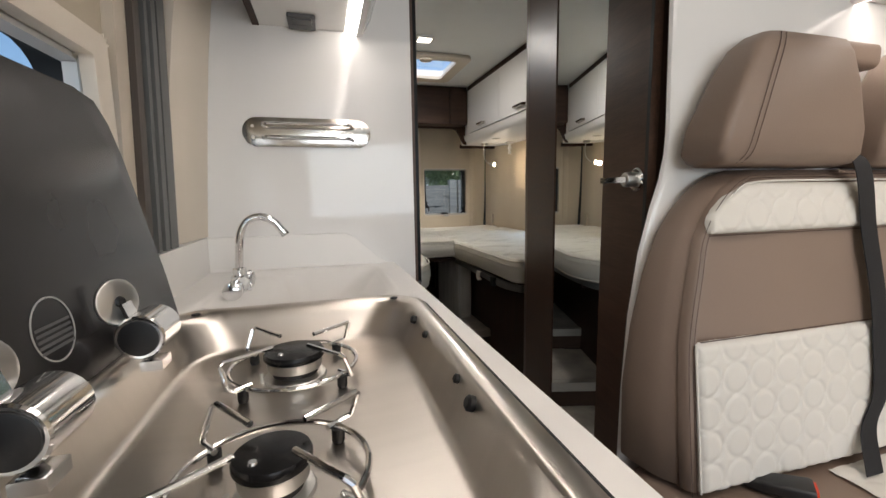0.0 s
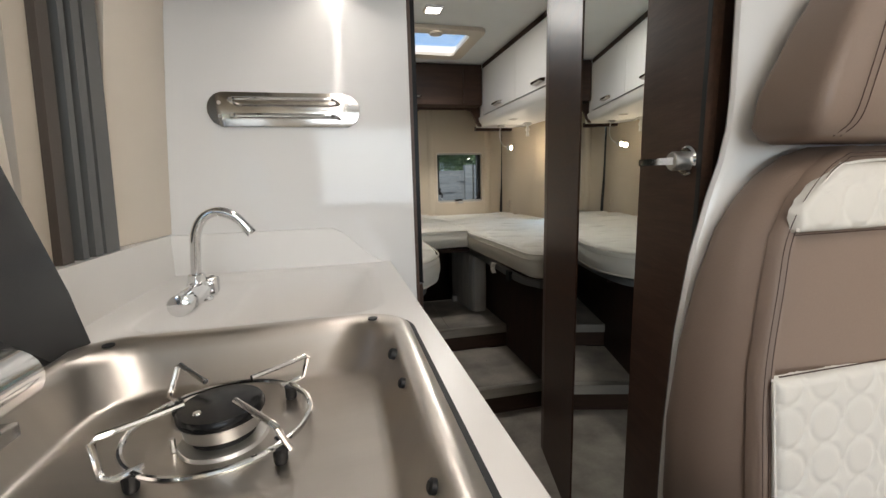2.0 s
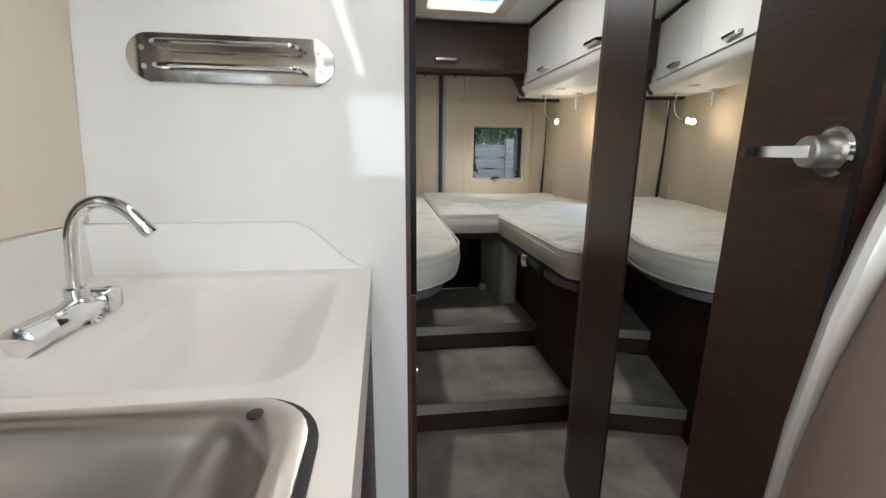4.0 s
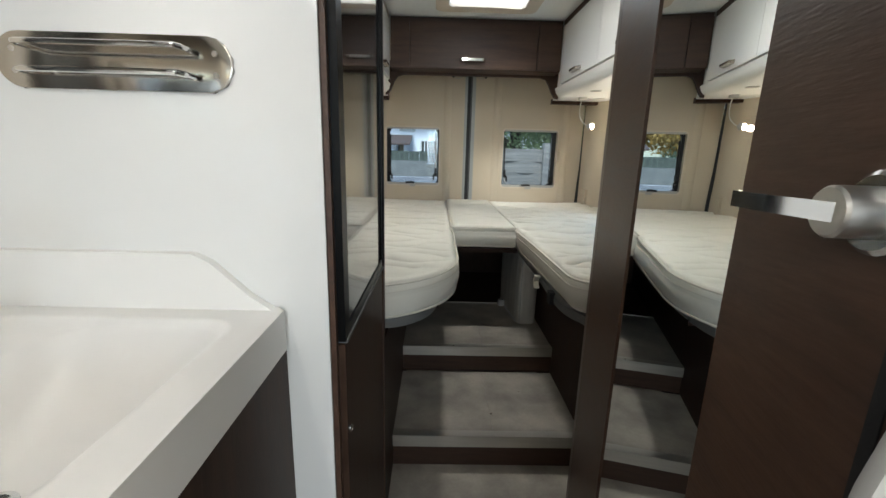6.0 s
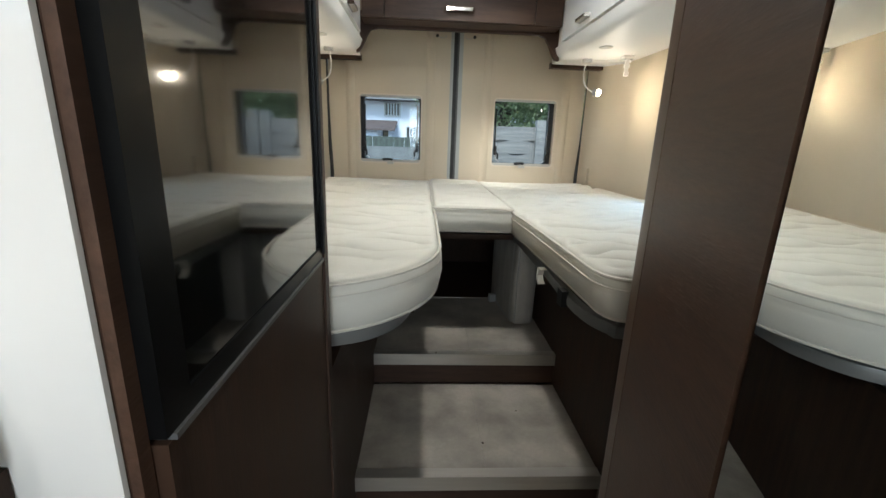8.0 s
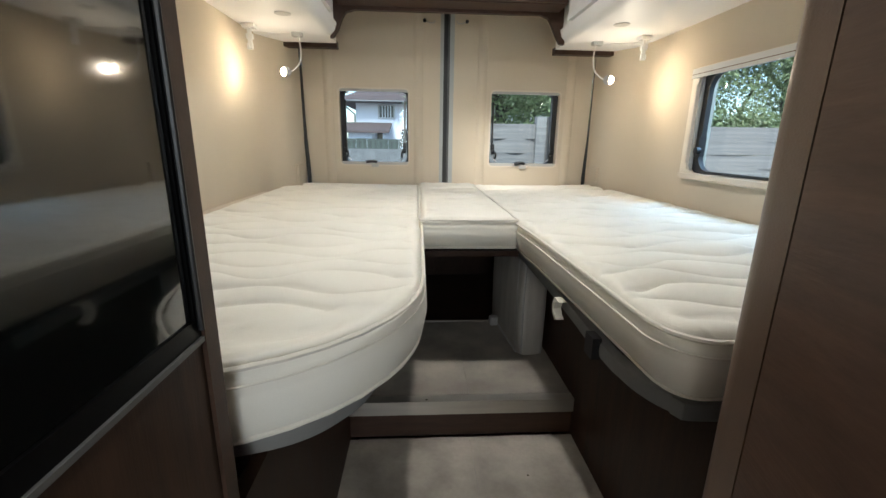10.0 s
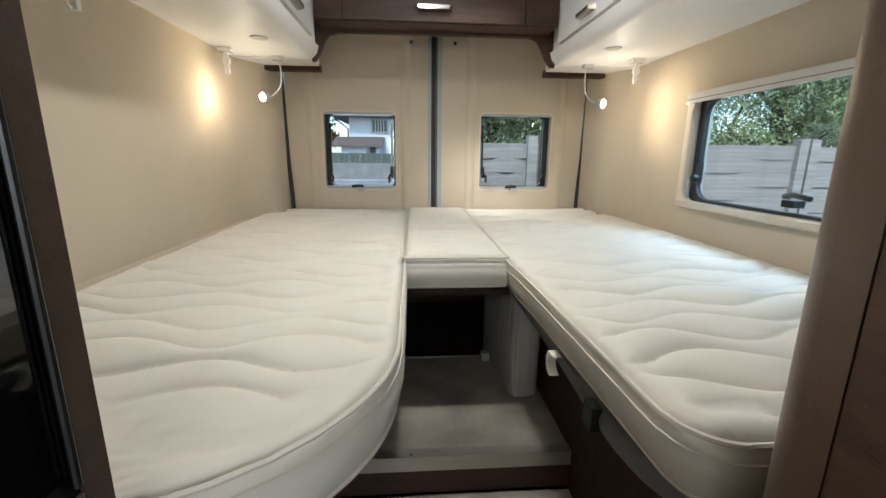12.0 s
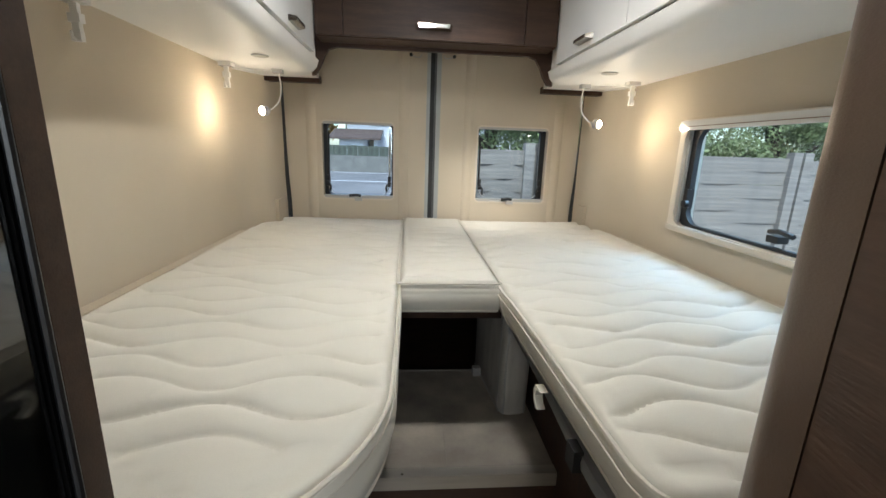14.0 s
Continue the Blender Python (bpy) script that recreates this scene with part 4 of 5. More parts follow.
prism(bm, [(1.146, 1.466), (1.130, 1.471), (1.110, 1.505), (1.090, 1.60), (1.085, H - 0.01), (1.146, H - 0.01)], "y", -0.60, 0.6565)
part("curved_front", bm, WHITE, t)
part("led_strip", boxm(1.147, 1.171, -0.60, 0.6565, 1.474, 1.480), LED, t, "glowing LED line")
sw = thing("light_switch", "dark grey double light switch under the cupboard", "switch")
part("switch_frame", plate(bmesh.new(), rrect(-0.02, 0.04, 1.00, 1.075, 0.006), [rrect(-0.012, 0.032, 1.008, 1.067, 0.003)], lambda u, v, w: (u, v, w), 1.468, 1.4755), GREY, sw)
for a, b in ((1.0085, 1.0365), (1.0385, 1.0665)):
    part("rocker", boxm(-0.0115, 0.0315, a, b, 1.465, 1.475), GREY, sw, bevel=0.002)

# side of the van by the hob: window, pillar and trim
t = thing("kitchen_window", "cream-framed side window behind the hob lid", "window")
part("frame", plate(bmesh.new(), rrect(-0.14, 0.704, 0.989, 1.303, 0.014), [rrect(-0.10, 0.662, 1.01, 1.268, 0.006)], lambda u, v, w: (w, u, v), LEFT, LEFT + 0.022), CREAM, t, bevel=0.004)
part("blind_cassette", boxm(LEFT - 0.024, LEFT - 0.001, -0.10, 0.70, 1.262, 1.298), LOCKER, t, "white blind cassette", bevel=0.004)
part("blind_guide", boxm(LEFT - 0.020, LEFT - 0.001, 0.672, 0.690, 1.0, 1.261), LOCKER, t, "white blind guide", bevel=0.003)
part("surround", plate(bmesh.new(), rrect(-0.085, 0.738, 0.999, 1.300, 0.03), [rrect(-0.04, 0.712, 1.02, 1.280, 0.05)], lambda u, v, w: (w, u, v), LEFT - 0.059, LEFT - 0.030), RUBBER, t, "black moulded surround")
part("seal", plate(bmesh.new(), rrect(-0.10, 0.775, 0.98, 1.325, 0.03), [rrect(-0.05, 0.742, 1.02, 1.292, 0.07)], lambda u, v, w: (w, u, v), LEFT - 0.08, LEFT - 0.061), RUBBER, t, "black rubber seal")
p = part("pane", boxm(LEFT - 0.088, LEFT - 0.084, -0.10, 0.78, 0.98, 1.33), PANE, t)
p.visible_shadow = False
t = thing("door_pillar", "dark grey ribbed rubber door pillar", "pillar")
PILLAR = material("dark taupe pillar trim", (0.075, 0.060, 0.050), 0.55, vary=0.08, bump=0.1, bump_scale=300)
SLATE = material("slate grey rubber", (0.12, 0.123, 0.12), 0.5, vary=0.06)
lean = lambda z: 0.10 * (z - 0.989)
for a, b, d, mat in ((0.712, 0.752, 0.016, BEIGE2), (0.7525, 0.776, 0.026, PILLAR), (0.7765, 0.792, 0.016, BLACK), (0.7925, 0.806, 0.028, SLATE), (0.8065, 0.818, 0.018, BLACK), (0.8185, 0.838, 0.030, SLATE), (0.8385, 0.846, 0.014, BLACK), (0.8465, 0.884, 0.030, SLATE), (0.8845, 0.897, 0.020, RUBBER)):
    bm = loft(bmesh.new(), [[(x, y + lean(z), z) for x, y in ((LEFT, a), (LEFT + d, a), (LEFT + d, b), (LEFT, b))] for z in (0.989, 1.3, 1.6, H)])
    part("rib", bm, mat, t, bevel=0.004)
bm = bmesh.new()
loft(bm, [[(x + (dx if x > LEFT else 0), y + lean(z) * max(0.0, (1.084 - y) / 0.184), z) for x, y in [(LEFT - 0.05, 0.900), (-0.230, 0.902), (-0.215, 0.935), (-0.205, 1.01), (-0.200, 1.084), (LEFT - 0.05, 1.084)]] for z, dx in ((0.989, -0.030), (1.10, -0.022), (1.25, -0.010), (1.40, 0.004), (1.60, 0.03), (H, 0.08))])
solo("pillar_trim", bm, CREAM, "cream moulded pillar trim beside the kitchen", "trim", kind="structure")

# side window by the bed
t = thing("side_window", "cream-framed side window over the bed, looking on a fence", "window")
part("frame", plate(bmesh.new(), rrect(2.10, 2.868, 0.892, 1.318, 0.018), [rrect(2.13, 2.835, 0.918, 1.297, 0.04)], lambda u, v, w: (w, u, v), RIGHT - 0.024, RIGHT), CREAM, t, bevel=0.005)
part("blind_box", boxm(RIGHT - 0.034, RIGHT - 0.0245, 2.105, 2.860, 1.278, 1.312), WHITE, t, "white blind cassette", bevel=0.004)
part("seal", plate(bmesh.new(), rrect(2.1315, 2.8335, 0.9195, 1.2955, 0.039), [rrect(2.150, 2.796, 0.929, 1.288, 0.06)], lambda u, v, w: (w, u, v), RIGHT + 0.001, RIGHT + 0.020), RUBBER, t, "black rubber seal")
p = part("pane", plate(bmesh.new(), rrect(2.1315, 2.8335, 0.9195, 1.2955, 0.039), [], lambda u, v, w: (w, u, v), RIGHT + 0.030, RIGHT + 0.034), PANE, t)
p.visible_shadow = False
for y in (2.815,):
    bm = boxm(RIGHT - 0.006, RIGHT + 0.022, y - 0.02, y, 0.985, 1.06)
    lathe(bm, [(0.004, -0.010), (0.014, -0.008), (0.014, 0.008), (0.004, 0.010)], pose(RIGHT - 0.010, y - 0.022, 1.005, 0, 90, 0), 14)
    box(bm, RIGHT - 0.012, RIGHT - 0.004, y - 0.042, y - 0.014, 0.982, 0.994)
    st = part("window_stay", bm, BLACK, t, "black window stay clamp")
    part("stay_tube", tube(bmesh.new(), [(RIGHT + 0.010, y - 0.012, 1.06), (RIGHT + 0.018, y - 0.012, 1.25)], 0.0055), LGREY, st, "pale telescopic stay tube")
part("blind_guide", boxm(RIGHT - 0.010, RIGHT - 0.001, 2.8215, 2.8335, 0.925, 1.277), LGREY, t, "pale blind guide strip")
part("inner_sill", boxm(RIGHT - 0.032, RIGHT - 0.0245, 2.104, 2.862, 0.900, 0.916), BEIGE2, t, bevel=0.003)
part("cassette_line", boxm(RIGHT - 0.0355, RIGHT - 0.0342, 2.107, 2.858, 1.290, 1.2925), LEATHER, t, "thin brown joint line")
bm = boxm(RIGHT - 0.012, RIGHT + 0.024, 2.36, 2.40, 0.945, 0.965)
tube(bm, [(RIGHT - 0.004, 2.40, 0.975), (RIGHT - 0.012, 2.36, 0.982), (RIGHT - 0.015, 2.31, 0.975)], 0.008)
part("latch", bm, BLACK, t, "black window latch")
for s, x in ((-1, LEFT), (1, RIGHT)):
    solo("wall_cover_plate", boxm(*sorted((x - s * 0.10, x - s * 0.118)), 3.47, 3.59, 0.72, 0.895), BEIGE, "square beige cover plate on the wall by the bed", "cover", group="cover plates", bevel=0.003)
    solo("bed_ledge", boxm(*sorted((x, x - s * 0.034)), 1.62, 3.25, 0.60, 0.775), BEIGE, "beige ledge along the wall beside the mattress", "ledge", kind="structure", bevel=0.004)


# ---- seat ----
def quilt(x, z, w=0.062, h=0.056, r=0.0265):
    """Distance to the nearest seam of a pattern of round cells joined by short wavy bridges."""
    u, v = (x / w) % 1.0 - 0.5, (z / h) % 1.0 - 0.5
    ring = abs(math.hypot(u * w, v * h) - r)
    bridge = abs(v * h - 0.006 * math.sin(2 * math.pi * x / w)) if abs(u * w) > r * 0.96 else 1.0
    post = abs(u * w - 0.005 * math.sin(2 * math.pi * z / h)) if abs(v * h) > r * 0.96 else 1.0
    return min(ring, bridge, post)


t = thing("bench_seat", "taupe and off-white quilted leatherette bench seat with headrests", "seat")
SX1 = 1.54
BK1 = 0.656


def seat_front(z):
    return 0.500 + (z - 0.56) * 0.116


bm = bmesh.new()
rows = []
for z, xf, xb, inset in ((0.550, 0.645, 0.602, 0.02), (0.562, 0.616, 0.586, 0.004), (0.70, 0.614, 0.584, 0.0), (0.82, 0.620, 0.597, 0.0), (0.92, 0.640, 0.620, 0.0), (1.00, 0.660, 0.648, 0.0), (1.045, 0.690, 0.678, 0.002), (1.080, 0.730, 0.712, 0.008), (1.105, 0.775, 0.750, 0.018), (1.118, 0.82, 0.790, 0.035)):
    y0, y1 = seat_front(z) + inset, BK1 - inset * 0.4
    r = 0.020
    left = [(xf + r * (1 - math.sin(k)), y0 + r * (1 - math.cos(k))) for k in (math.pi * 0.5 * q / 5 for q in range(6))][::-1]
    side = [(xf + (xb - xf) * q + 0.0 - 0.010 * math.sin(math.pi * q), y0 + r + (y1 - y0 - 0.03) * q) for q in (0.2, 0.4, 0.6, 0.8, 0.95)]
    back = [(xb + 0.012, y1), (SX1, y1), (SX1, y0)]
    rows.append([(x, y, z) for x, y in [(xf + 0.2, y0)] + left[:0] + [(p[0], p[1]) for p in left[::-1]][::-1] + side + back])
loft(bm, rows)
part("backrest", bm, LEATHER, t, "taupe leatherette backrest", angle=80)


def quilted_panel(x0, x1, z0, z1, cut, label):
    bm = bmesh.new()
    nu, nv = int((x1 - x0) / 0.0032), int((z1 - z0) / 0.0032)

    def at(u, v):
        z = z0 + (z1 - z0) * v
        a = x0 + cut * max(0, v - 0.25) ** 1.6
        x = a + (x1 - a) * u
        d = min(u * (x1 - a), (1 - v) * (z1 - z0), v * (z1 - z0))
        puff = 0.0032 * (1 - math.exp(-(quilt(x, z) / 0.0034) ** 1.2))
        return (x, seat_front(z) + 0.013 * max(0.0, (z - 1.03) / 0.064) ** 1.5 - 0.002 - puff - min(0.006, d * 0.6) + 0.010 * (d < 0.0005), z)
    cover_grid(bm, nu, nv, at)
    return part("quilted_insert", bm, LEATHERW, t, label, angle=80)


quilted_panel(0.634, SX1 - 0.05, 0.562, 0.820, 0.0, "off-white quilted lower insert")
quilted_panel(0.674, SX1 - 0.05, 1.004, 1.094, 0.16, "off-white quilted upper insert")
for off in (0.0, 0.010):
    path = [(0.630 - off, seat_front(0.56) + 0.000, 0.56), (0.630 - off, seat_front(0.70) + 0.000, 0.70), (0.633 - off, seat_front(0.822) - 0.002, 0.822), (0.655 - off, seat_front(0.93) - 0.002, 0.93), (0.672 - off, seat_front(1.0) - 0.002, 1.0), (0.712 - off, seat_front(1.055) - 0.001, 1.055 + off * 0.3), (0.77 - off * 0.5, seat_front(1.09) + 0.006, 1.094 + off * 0.5), (0.85, seat_front(1.10) + 0.010, 1.102 + off * 0.5), (1.3, seat_front(1.10) + 0.012, 1.104 + off * 0.5)]
    part("stitching", tube(bmesh.new(), smooth_path(path, 8), 0.0006, 6), STITCH, t, "brown stitched seam")
part("cross_seam", tube(bmesh.new(), [(0.645, seat_front(0.822) - 0.003, 0.822), (1.49, seat_front(0.822) - 0.003, 0.822)], 0.0009, 6), STITCH, t)
part("cross_seam", tube(bmesh.new(), [(0.672, seat_front(1.003) - 0.003, 1.002), (1.49, seat_front(1.003) - 0.003, 1.002)], 0.0009, 6), STITCH, t)
part("base_cushion", loft(bmesh.new(), [[(x, y, z) for x, y in rrect(0.575 + i, SX1 - i, -0.10 + i, 0.634 - i, 0.05)] for z, i in ((0.33, 0.02), (0.36, 0.0), (0.515, 0.0), (0.538, 0.010), (0.548, 0.030))]), LEATHER, t, "taupe leatherette seat cushion", angle=70)
bm = bmesh.new()
cover_grid(bm, 130, 120, lambda u, v: (0.93 + 0.5 * u, 0.0 + 0.49 * v, 0.551 + 0.003 * (1 - math.exp(-(quilt(0.93 + 0.5 * u, 0.49 * v) / 0.0065) ** 1.4))))
part("quilted_cushion_insert", bm, LEATHERW, t, "off-white quilted seat insert", angle=80)
part("seat_box", boxm(0.60, SX1, 0.0, 0.634, 0.0, 0.33), BROWN, t)
for path in ([(0.634, seat_front(0.564) - 0.004, 0.564), (0.634, seat_front(0.70) - 0.004, 0.70), (0.634, seat_front(0.818) - 0.004, 0.818)], [(0.675, seat_front(1.006) - 0.004, 1.006), (0.700, seat_front(1.04) - 0.003, 1.042), (0.735, seat_front(1.07) + 0.003, 1.073), (0.79, seat_front(1.09) + 0.009, 1.093), (0.95, seat_front(1.094) + 0.011, 1.097), (1.40, seat_front(1.094) + 0.011, 1.097)]):
    part("white_piping", tube(bmesh.new(), smooth_path(path, 6), 0.0022, 6), LEATHERW, t, "off-white piping")
# headrests
part("headrest_bridge", loft(bmesh.new(), [[(x, y, z) for y, z in rrect(0.588, 0.634, 1.318, 1.366, 0.014, 4)] for x in (0.98, 1.12)]), LEATHER, t, angle=80)
for a0, a1 in ((0.668, 1.022), (1.062, 1.45)):
    bm = bmesh.new()
    rows = []
    for z, i, y0, y1 in ((1.122, 0.045, 0.580, 0.632), (1.128, 0.026, 0.552, 0.636), (1.145, 0.012, 0.540, 0.637), (1.19, 0.020, 0.538, 0.637), (1.28, 0.068, 0.552, 0.637), (1.335, 0.105, 0.566, 0.637), (1.360, 0.140, 0.580, 0.636), (1.371, 0.185, 0.600, 0.630)):
        rows.append([(x, y, z) for x, y in rrect(a0 + i, a1 - i * 0.02, y0, y1, 0.016, 5)])
    loft(bm, rows)
    h = part("headrest", bm, LEATHER, t, "taupe leatherette headrest", angle=80)
    for off in (0.0, 0.012):
        path = [(a0 + 0.060 + off, 0.556, 1.126), (a0 + 0.062 + off, 0.538, 1.145), (a0 + 0.075 + off, 0.536, 1.19), (a0 + 0.118 + off, 0.550, 1.28), (a0 + 0.150 + off, 0.564, 1.335), (a0 + 0.172 + off, 0.580, 1.361)]
        part("stitching", tube(bmesh.new(), smooth_path(path, 6), 0.0006, 6), STITCH, h, "brown stitched seam")
# belt and buckle
t = thing("seat_belt", "black seat belt running down the bench backrest", "belt")
bm = bmesh.new()
path = smooth_path([(1.059, 0.640, 1.30), (1.041, 0.618, 1.17), (1.029, 0.556, 1.128), (1.046, 0.541, 1.000), (1.066, 0.526, 0.874), (1.070, 0.516, 0.785), (1.066, 0.504, 0.685), (1.031, 0.497, 0.618), (0.981, 0.455, 0.560)], 8)
loft(bm, [[p + Vector((-0.022, -0.008, 0)), p + Vector((0.022, -0.008, 0)), p + Vector((0.022, -0.0065, 0)), p + Vector((-0.022, -0.0065, 0))] for p in path])
part("webbing", bm, WEB, t, "black webbing")
t = thing("belt_buckle", "black seat belt buckle with a red button on the cushion", "buckle")
BK = pose(0.778, 0.475, 0.566, -6, 0, 42)
bm = bmesh.new()
loft(bm, [[BK @ Vector((x, y, z)) for x, z in rrect(-w, w, -h, h, 0.006, 3)] for y, w, h in ((0.06, 0.012, 0.006), (0.03, 0.020, 0.010), (-0.045, 0.024, 0.013), (-0.050, 0.022, 0.012))])
body = part("buckle_body", bm, BLACK, t)
bm = bmesh.new()
loft(bm, [[BK @ Vector((x, y, z)) for x, z in rrect(-0.016, 0.016, -0.008, 0.010, 0.003, 3)] for y in (-0.048, -0.054)])
part("button", bm, RED, body, "red release button")

# ---- outdoors ----
GZ = -0.62
solo("ground", boxm(-220, 220, -220, 220, GZ - 0.1, GZ), material("asphalt", (0.17, 0.17, 0.175), 0.85, vary=0.25, scale=0.8, bump=0.4, bump_scale=60, fine=0.3), "grey asphalt road and yard", "ground", kind="structure")
WOOD = material("weathered grey wood", (0.25, 0.235, 0.215), 0.85, vary=0.2, scale=3, stretch=(1, 1, 12), dark=(0.165, 0.15, 0.14), bump=0.4, bump_scale=60, fine=0.2)
STUCCO = material("white stucco", (0.72, 0.73, 0.76), 0.9, vary=0.05, scale=1.2, bump=0.3, bump_scale=60)
ROOF = material("brown roof tiles", (0.09, 0.065, 0.058), 0.8, vary=0.3, scale=5)
LEAF = material("hedge leaves", (0.12, 0.185, 0.115), 0.7, vary=0.4, scale=3)
HEDGELEAF = material("conifer hedge leaves", (0.17, 0.215, 0.10), 0.5, vary=0.55, scale=2.6)
LEAFY = material("yellow autumn leaves", (0.30, 0.19, 0.05), 0.7, vary=0.4, scale=3)
BARK = material("bark", (0.07, 0.055, 0.045), 0.9, vary=0.3, scale=9, bump=0.5, bump_scale=30)

FY = 4.95
t = thing("fence", "weathered grey wooden board fence behind the van", "fence", pose(0, FY, GZ))
rng = random.Random(5)
slat = bmesh.new()
nx = 24
loft(slat, [[(i / nx, 0.007 * math.sin(math.pi * 5 * i / nx) + dy, dz) for dy, dz in ((-0.006, -0.063), (0.006, -0.063), (0.006, 0.063), (-0.006, 0.063))] for i in range(nx + 1)])
sl0 = None
POSTS = (0.72, 1.62, 4.12, 6.62, 9.1)
for a, b in zip(POSTS, POSTS[1:]):
    for q in range(15):
        if sl0 is None:
            sl0 = s = part("slat", slat, WOOD, t)
        else:
            s = new("slat", sl0.data)
            s.parent = t
        s.matrix_basis = pose(a, 0, 0.075 + 0.119 * q, rng.uniform(-2, 2), rng.uniform(-0.3, 0.3), 0) @ Matrix.Diagonal((b - a, 1 if q % 2 else -1, 1, 1))
for k, a in enumerate(POSTS):
    for dx in (-0.055, 0.055):
        part("post", boxm(a + dx - 0.042, a + dx + 0.042, -0.055, 0.03, 0, 1.87), WOOD, t, bevel=0.006)


def tree(name, x, y, h, crown, leaf, label, seed, count=52000, size=0.026):
    t = thing(name, label, "tree", pose(x, y, GZ))
    rng = random.Random(seed)
    bm = bmesh.new()
    tube(bm, smooth_path([(0, 0, 0), (0.06, 0.03, h * 0.35), (-0.05, 0.08, h * 0.7), (0.0, 0.0, h * 0.95)], 5), [0.16 * (1 - 0.055 * k) for k in range(16)], 8)
    for k in range(9):
        a, z = rng.uniform(0, 6.28), h * rng.uniform(0.25, 0.8)
        r = crown * rng.uniform(0.5, 0.9)
        tube(bm, smooth_path([(0, 0, z), (r * 0.5 * math.cos(a), r * 0.5 * math.sin(a), z + 0.3), (r * math.cos(a), r * math.sin(a), z + 0.5 + rng.uniform(0, 0.5))], 4), [0.05, 0.045, 0.04, 0.035, 0.03, 0.025, 0.02, 0.015, 0.01], 6)
    part("trunk", bm, BARK, t)
    g = np.random.default_rng(seed)
    lobe_count = 64
    lobes = np.column_stack((g.uniform(-0.85, 0.85, (lobe_count, 2)) * crown, h * g.uniform(0.28, 1.0, lobe_count), crown * g.uniform(0.16, 0.36, lobe_count)))
    lb = lobes[g.integers(0, lobe_count, count)]
    d = g.normal(0, 1, (count, 3)) * (1, 1, 0.8)
    d /= np.linalg.norm(d, axis=1)[:, None]
    p = lb[:, :3] + d * (lb[:, 3] * g.uniform(0.5, 1.08, count))[:, None]
    # each leaf is a narrow drooping kite
    u = d + g.normal(0, 0.7, (count, 3)) - (0, 0, 0.45)
    u /= np.linalg.norm(u, axis=1)[:, None]
    w = np.cross(u, g.normal(0, 1, (count, 3)))
    w /= np.linalg.norm(w, axis=1)[:, None]
    sz = (size * g.uniform(0.6, 1.4, count))[:, None]
    vs = np.stack((p - w * sz * 0.32, p - u * sz * 0.6, p + w * sz * 0.32, p + u * sz * 1.1), 1).reshape(-1, 3)
    fs = np.arange(count * 4).reshape(-1, 4)
    me = bpy.data.meshes.new("crown")
    me.from_pydata(vs.tolist(), [], fs.tolist())
    me.materials.append(leaf)
    c = new("crown", me)
    c.parent = t
    tagged(c, kind="stuff")
    return t


for k, (x, y, h) in enumerate(((1.6, 6.7, 2.9), (2.9, 6.5, 3.5), (4.0, 6.3, 3.8), (5.2, 6.4, 3.6), (6.4, 6.2, 3.9), (7.6, 6.4, 3.7), (9.0, 6.2, 3.8))):
    tree("tree", x, y, h, 1.15, HEDGELEAF, "dense green conifer hedge tree behind the fence", 11 + k)
tree("tree", -10.6, 46, 8.0, 3.4, LEAFY, "tree with yellow autumn leaves near the house", 41, 9000, 0.24)
for k in range(9):
    tree("tree", -38 + 5.6 * k + (18 if k > 4 else 0), 60 + 2 * (k % 3), 6.5, 3.2, LEAF, "distant green tree beyond the house", 60 + k, 1500, 0.45)

t = thing("house", "white stucco house with a brown tiled roof across the road", "house", pose(-4.73, 38.0, GZ) @ Matrix.Diagonal((1.374, 1.374, 1.21, 1)))
part("wall", boxm(0, 11, 0, 9, 0, 4.15), STUCCO, t, "white stucco wall")
bm = bmesh.new()
base = [bm.verts.new(p) for p in ((-0.95, -0.95, 4.02), (11.95, -0.95, 4.02), (11.95, 9.95, 4.02), (-0.95, 9.95, 4.02))]
low = [bm.verts.new((v.co.x, v.co.y, 3.86)) for v in base]
r0, r1 = bm.verts.new((3.6, 4.5, 6.7)), bm.verts.new((8.4, 4.5, 6.7))
for f in ((base[0], base[1], r1, r0), (base[1], base[2], r1), (base[2], base[3], r0, r1), (base[3], base[0], r0), low[::-1], *[(low[i], low[(i + 1) % 4], base[(i + 1) % 4], base[i]) for i in range(4)]):
    bm.faces.new(f)
part("roof", bm, ROOF, t, "brown tiled hip roof with wide eaves")
part("gutter", tube(bmesh.new(), [(-0.95, -1.0, 3.90), (11.95, -1.0, 3.90)], 0.07), GREY, t)
part("downpipe", tube(bmesh.new(), [(-0.8, -0.98, 3.86), (-0.06, -0.08, 3.1), (-0.06, -0.08, 0.0)], 0.05), GREY, t, "grey downpipe")
part("porch_wall", boxm(-0.2, 1.15, -2.0, -0.005, 0, 1.86), STUCCO, t)
part("porch_post", boxm(1.75, 1.95, -2.0, -1.8, 0, 1.86), STUCCO, t)
bm = bmesh.new()
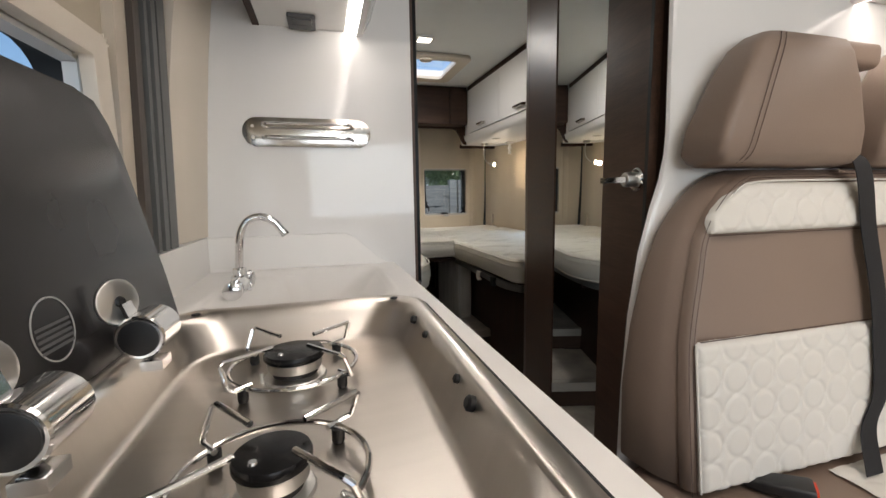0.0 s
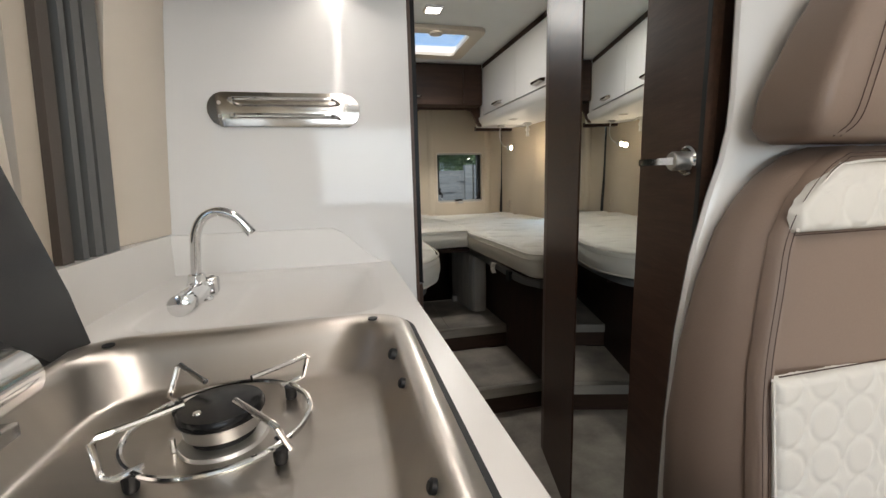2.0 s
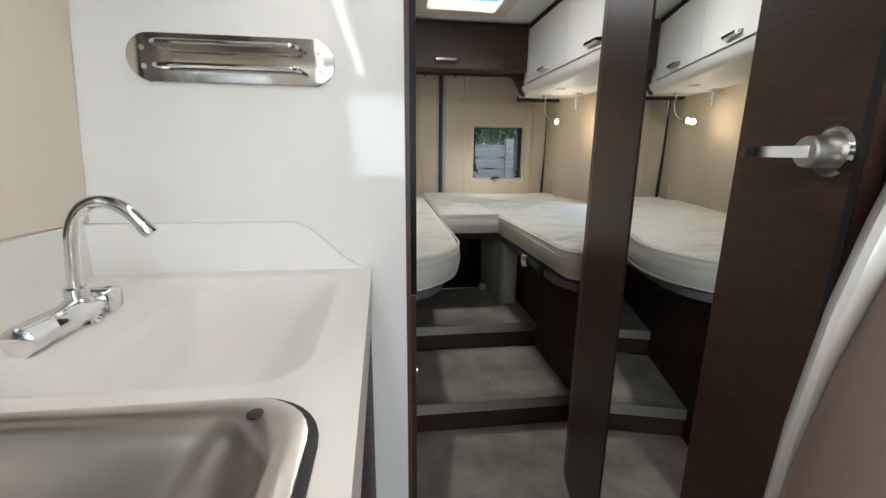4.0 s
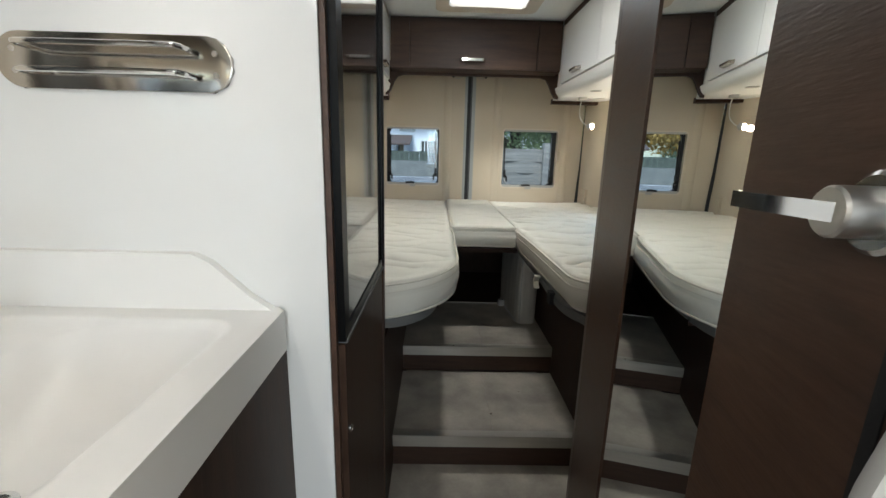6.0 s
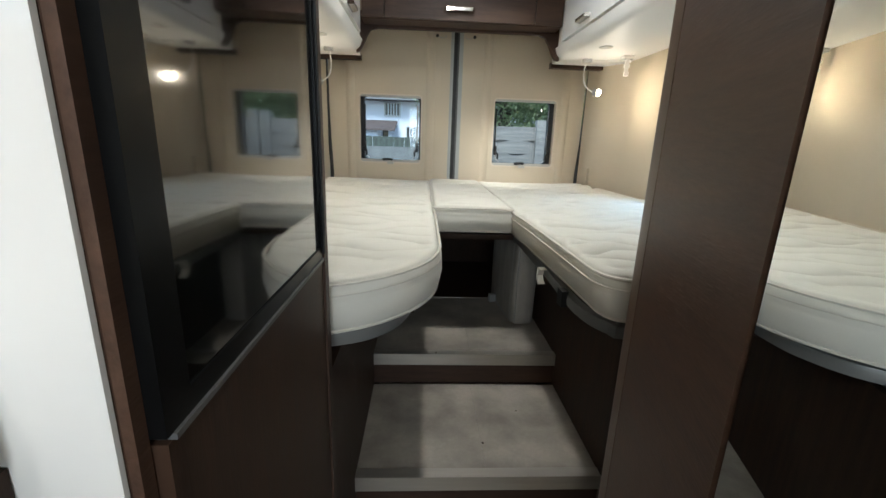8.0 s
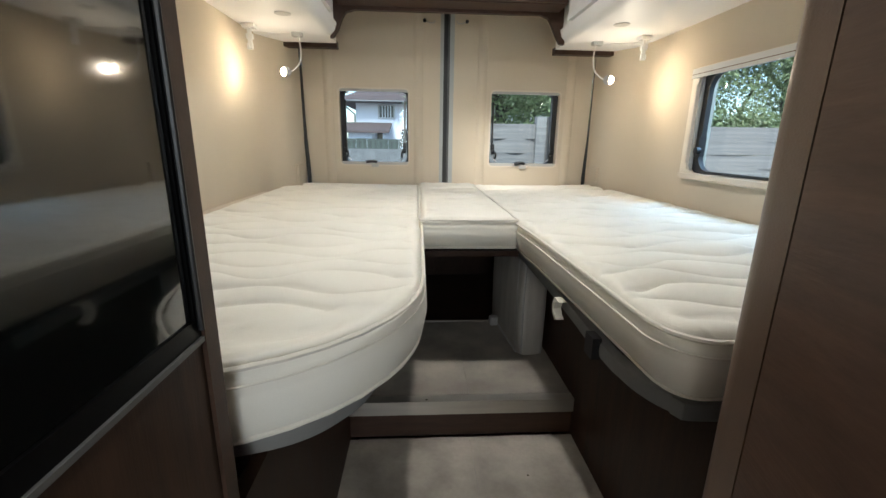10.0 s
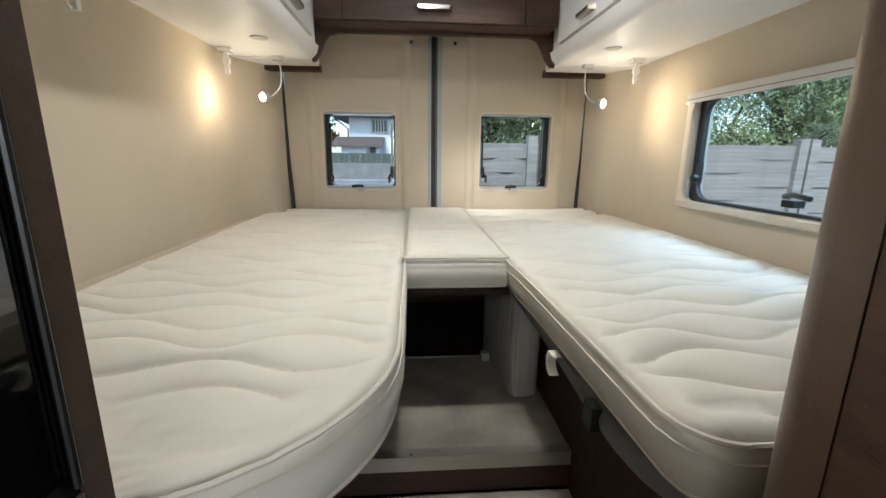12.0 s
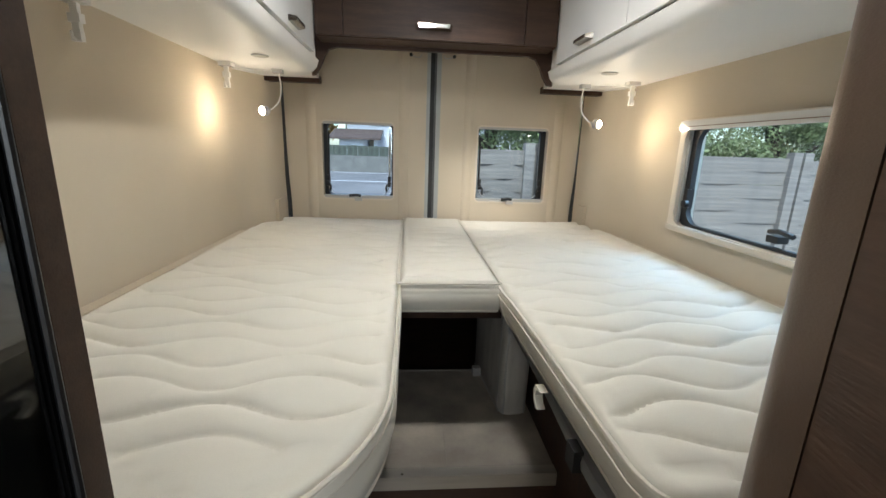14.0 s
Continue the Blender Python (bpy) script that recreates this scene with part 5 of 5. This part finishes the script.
prism(bm, [(-2.4, 1.84), (-2.4, 1.96), (0.0, 2.58), (0.0, 2.42)], "x", -0.75, 2.15)
part("porch_roof", bm, ROOF, t, "brown tiled porch roof")
WIN = material("dark window glass", (0.03, 0.035, 0.04), 0.1)
for x, z, w, h in ((1.42, 2.95, 0.85, 0.75), (2.75, 1.05, 0.9, 1.1), (4.6, 2.95, 0.85, 0.75), (5.0, 0.95, 1.0, 1.1), (7.6, 2.95, 0.85, 0.75)):
    w1 = part("window", boxm(x, x + w, -0.02, -0.002, z, z + h), WIN, t)
    part("window_frame", plate(bmesh.new(), [(x - 0.08, z - 0.12), (x + w + 0.08, z - 0.12), (x + w + 0.08, z + h + 0.06), (x - 0.08, z + h + 0.06)], [[(x, z), (x + w, z), (x + w, z + h), (x, z + h)]], lambda u, v, q: (u, q, v), -0.07, -0.003), LGREY, w1)
    for k in (0.2, 0.4, 0.6, 0.8):
        part("window_bar", boxm(x + w * k - 0.025, x + w * k + 0.025, -0.06, -0.021, z, z + h), STUCCO, w1)
part("door", boxm(1.25, 1.65, -0.03, -0.002, 0, 1.9), WIN, t)
HEDGE = material("dark green slat fence", (0.060, 0.070, 0.058), 0.9, vary=0.4, scale=3, bump=0.6, bump_scale=12)
t = thing("road_fence", "low dark green slat fence on a grey garden wall", "fence", pose(0, 31.0, GZ))
part("garden_wall", boxm(-32, 16, -0.05, 0.15, 0.0, 1.10), material("grey concrete wall", (0.14, 0.14, 0.135), 0.9, vary=0.15, scale=2, bump=0.3, bump_scale=40, fine=0.15), t, "grey concrete garden wall")
bd = None
for k in range(64):
    if bd is None:
        bd = q = part("board", boxm(0, 0.72, -0.03, 0.03, 1.08, 1.77), HEDGE, t)
    else:
        q = new("board", bd.data)
        q.parent = t
    q.matrix_basis = pose(-31 + 0.735 * k, 0.05, rng.uniform(-0.02, 0.02))
for y in (23.2, 29.9):
    solo("road_line", boxm(-60, 60, y, y + 0.16, GZ, GZ + 0.004), STUCCO, "white painted line on the road", "road marking", kind="structure")
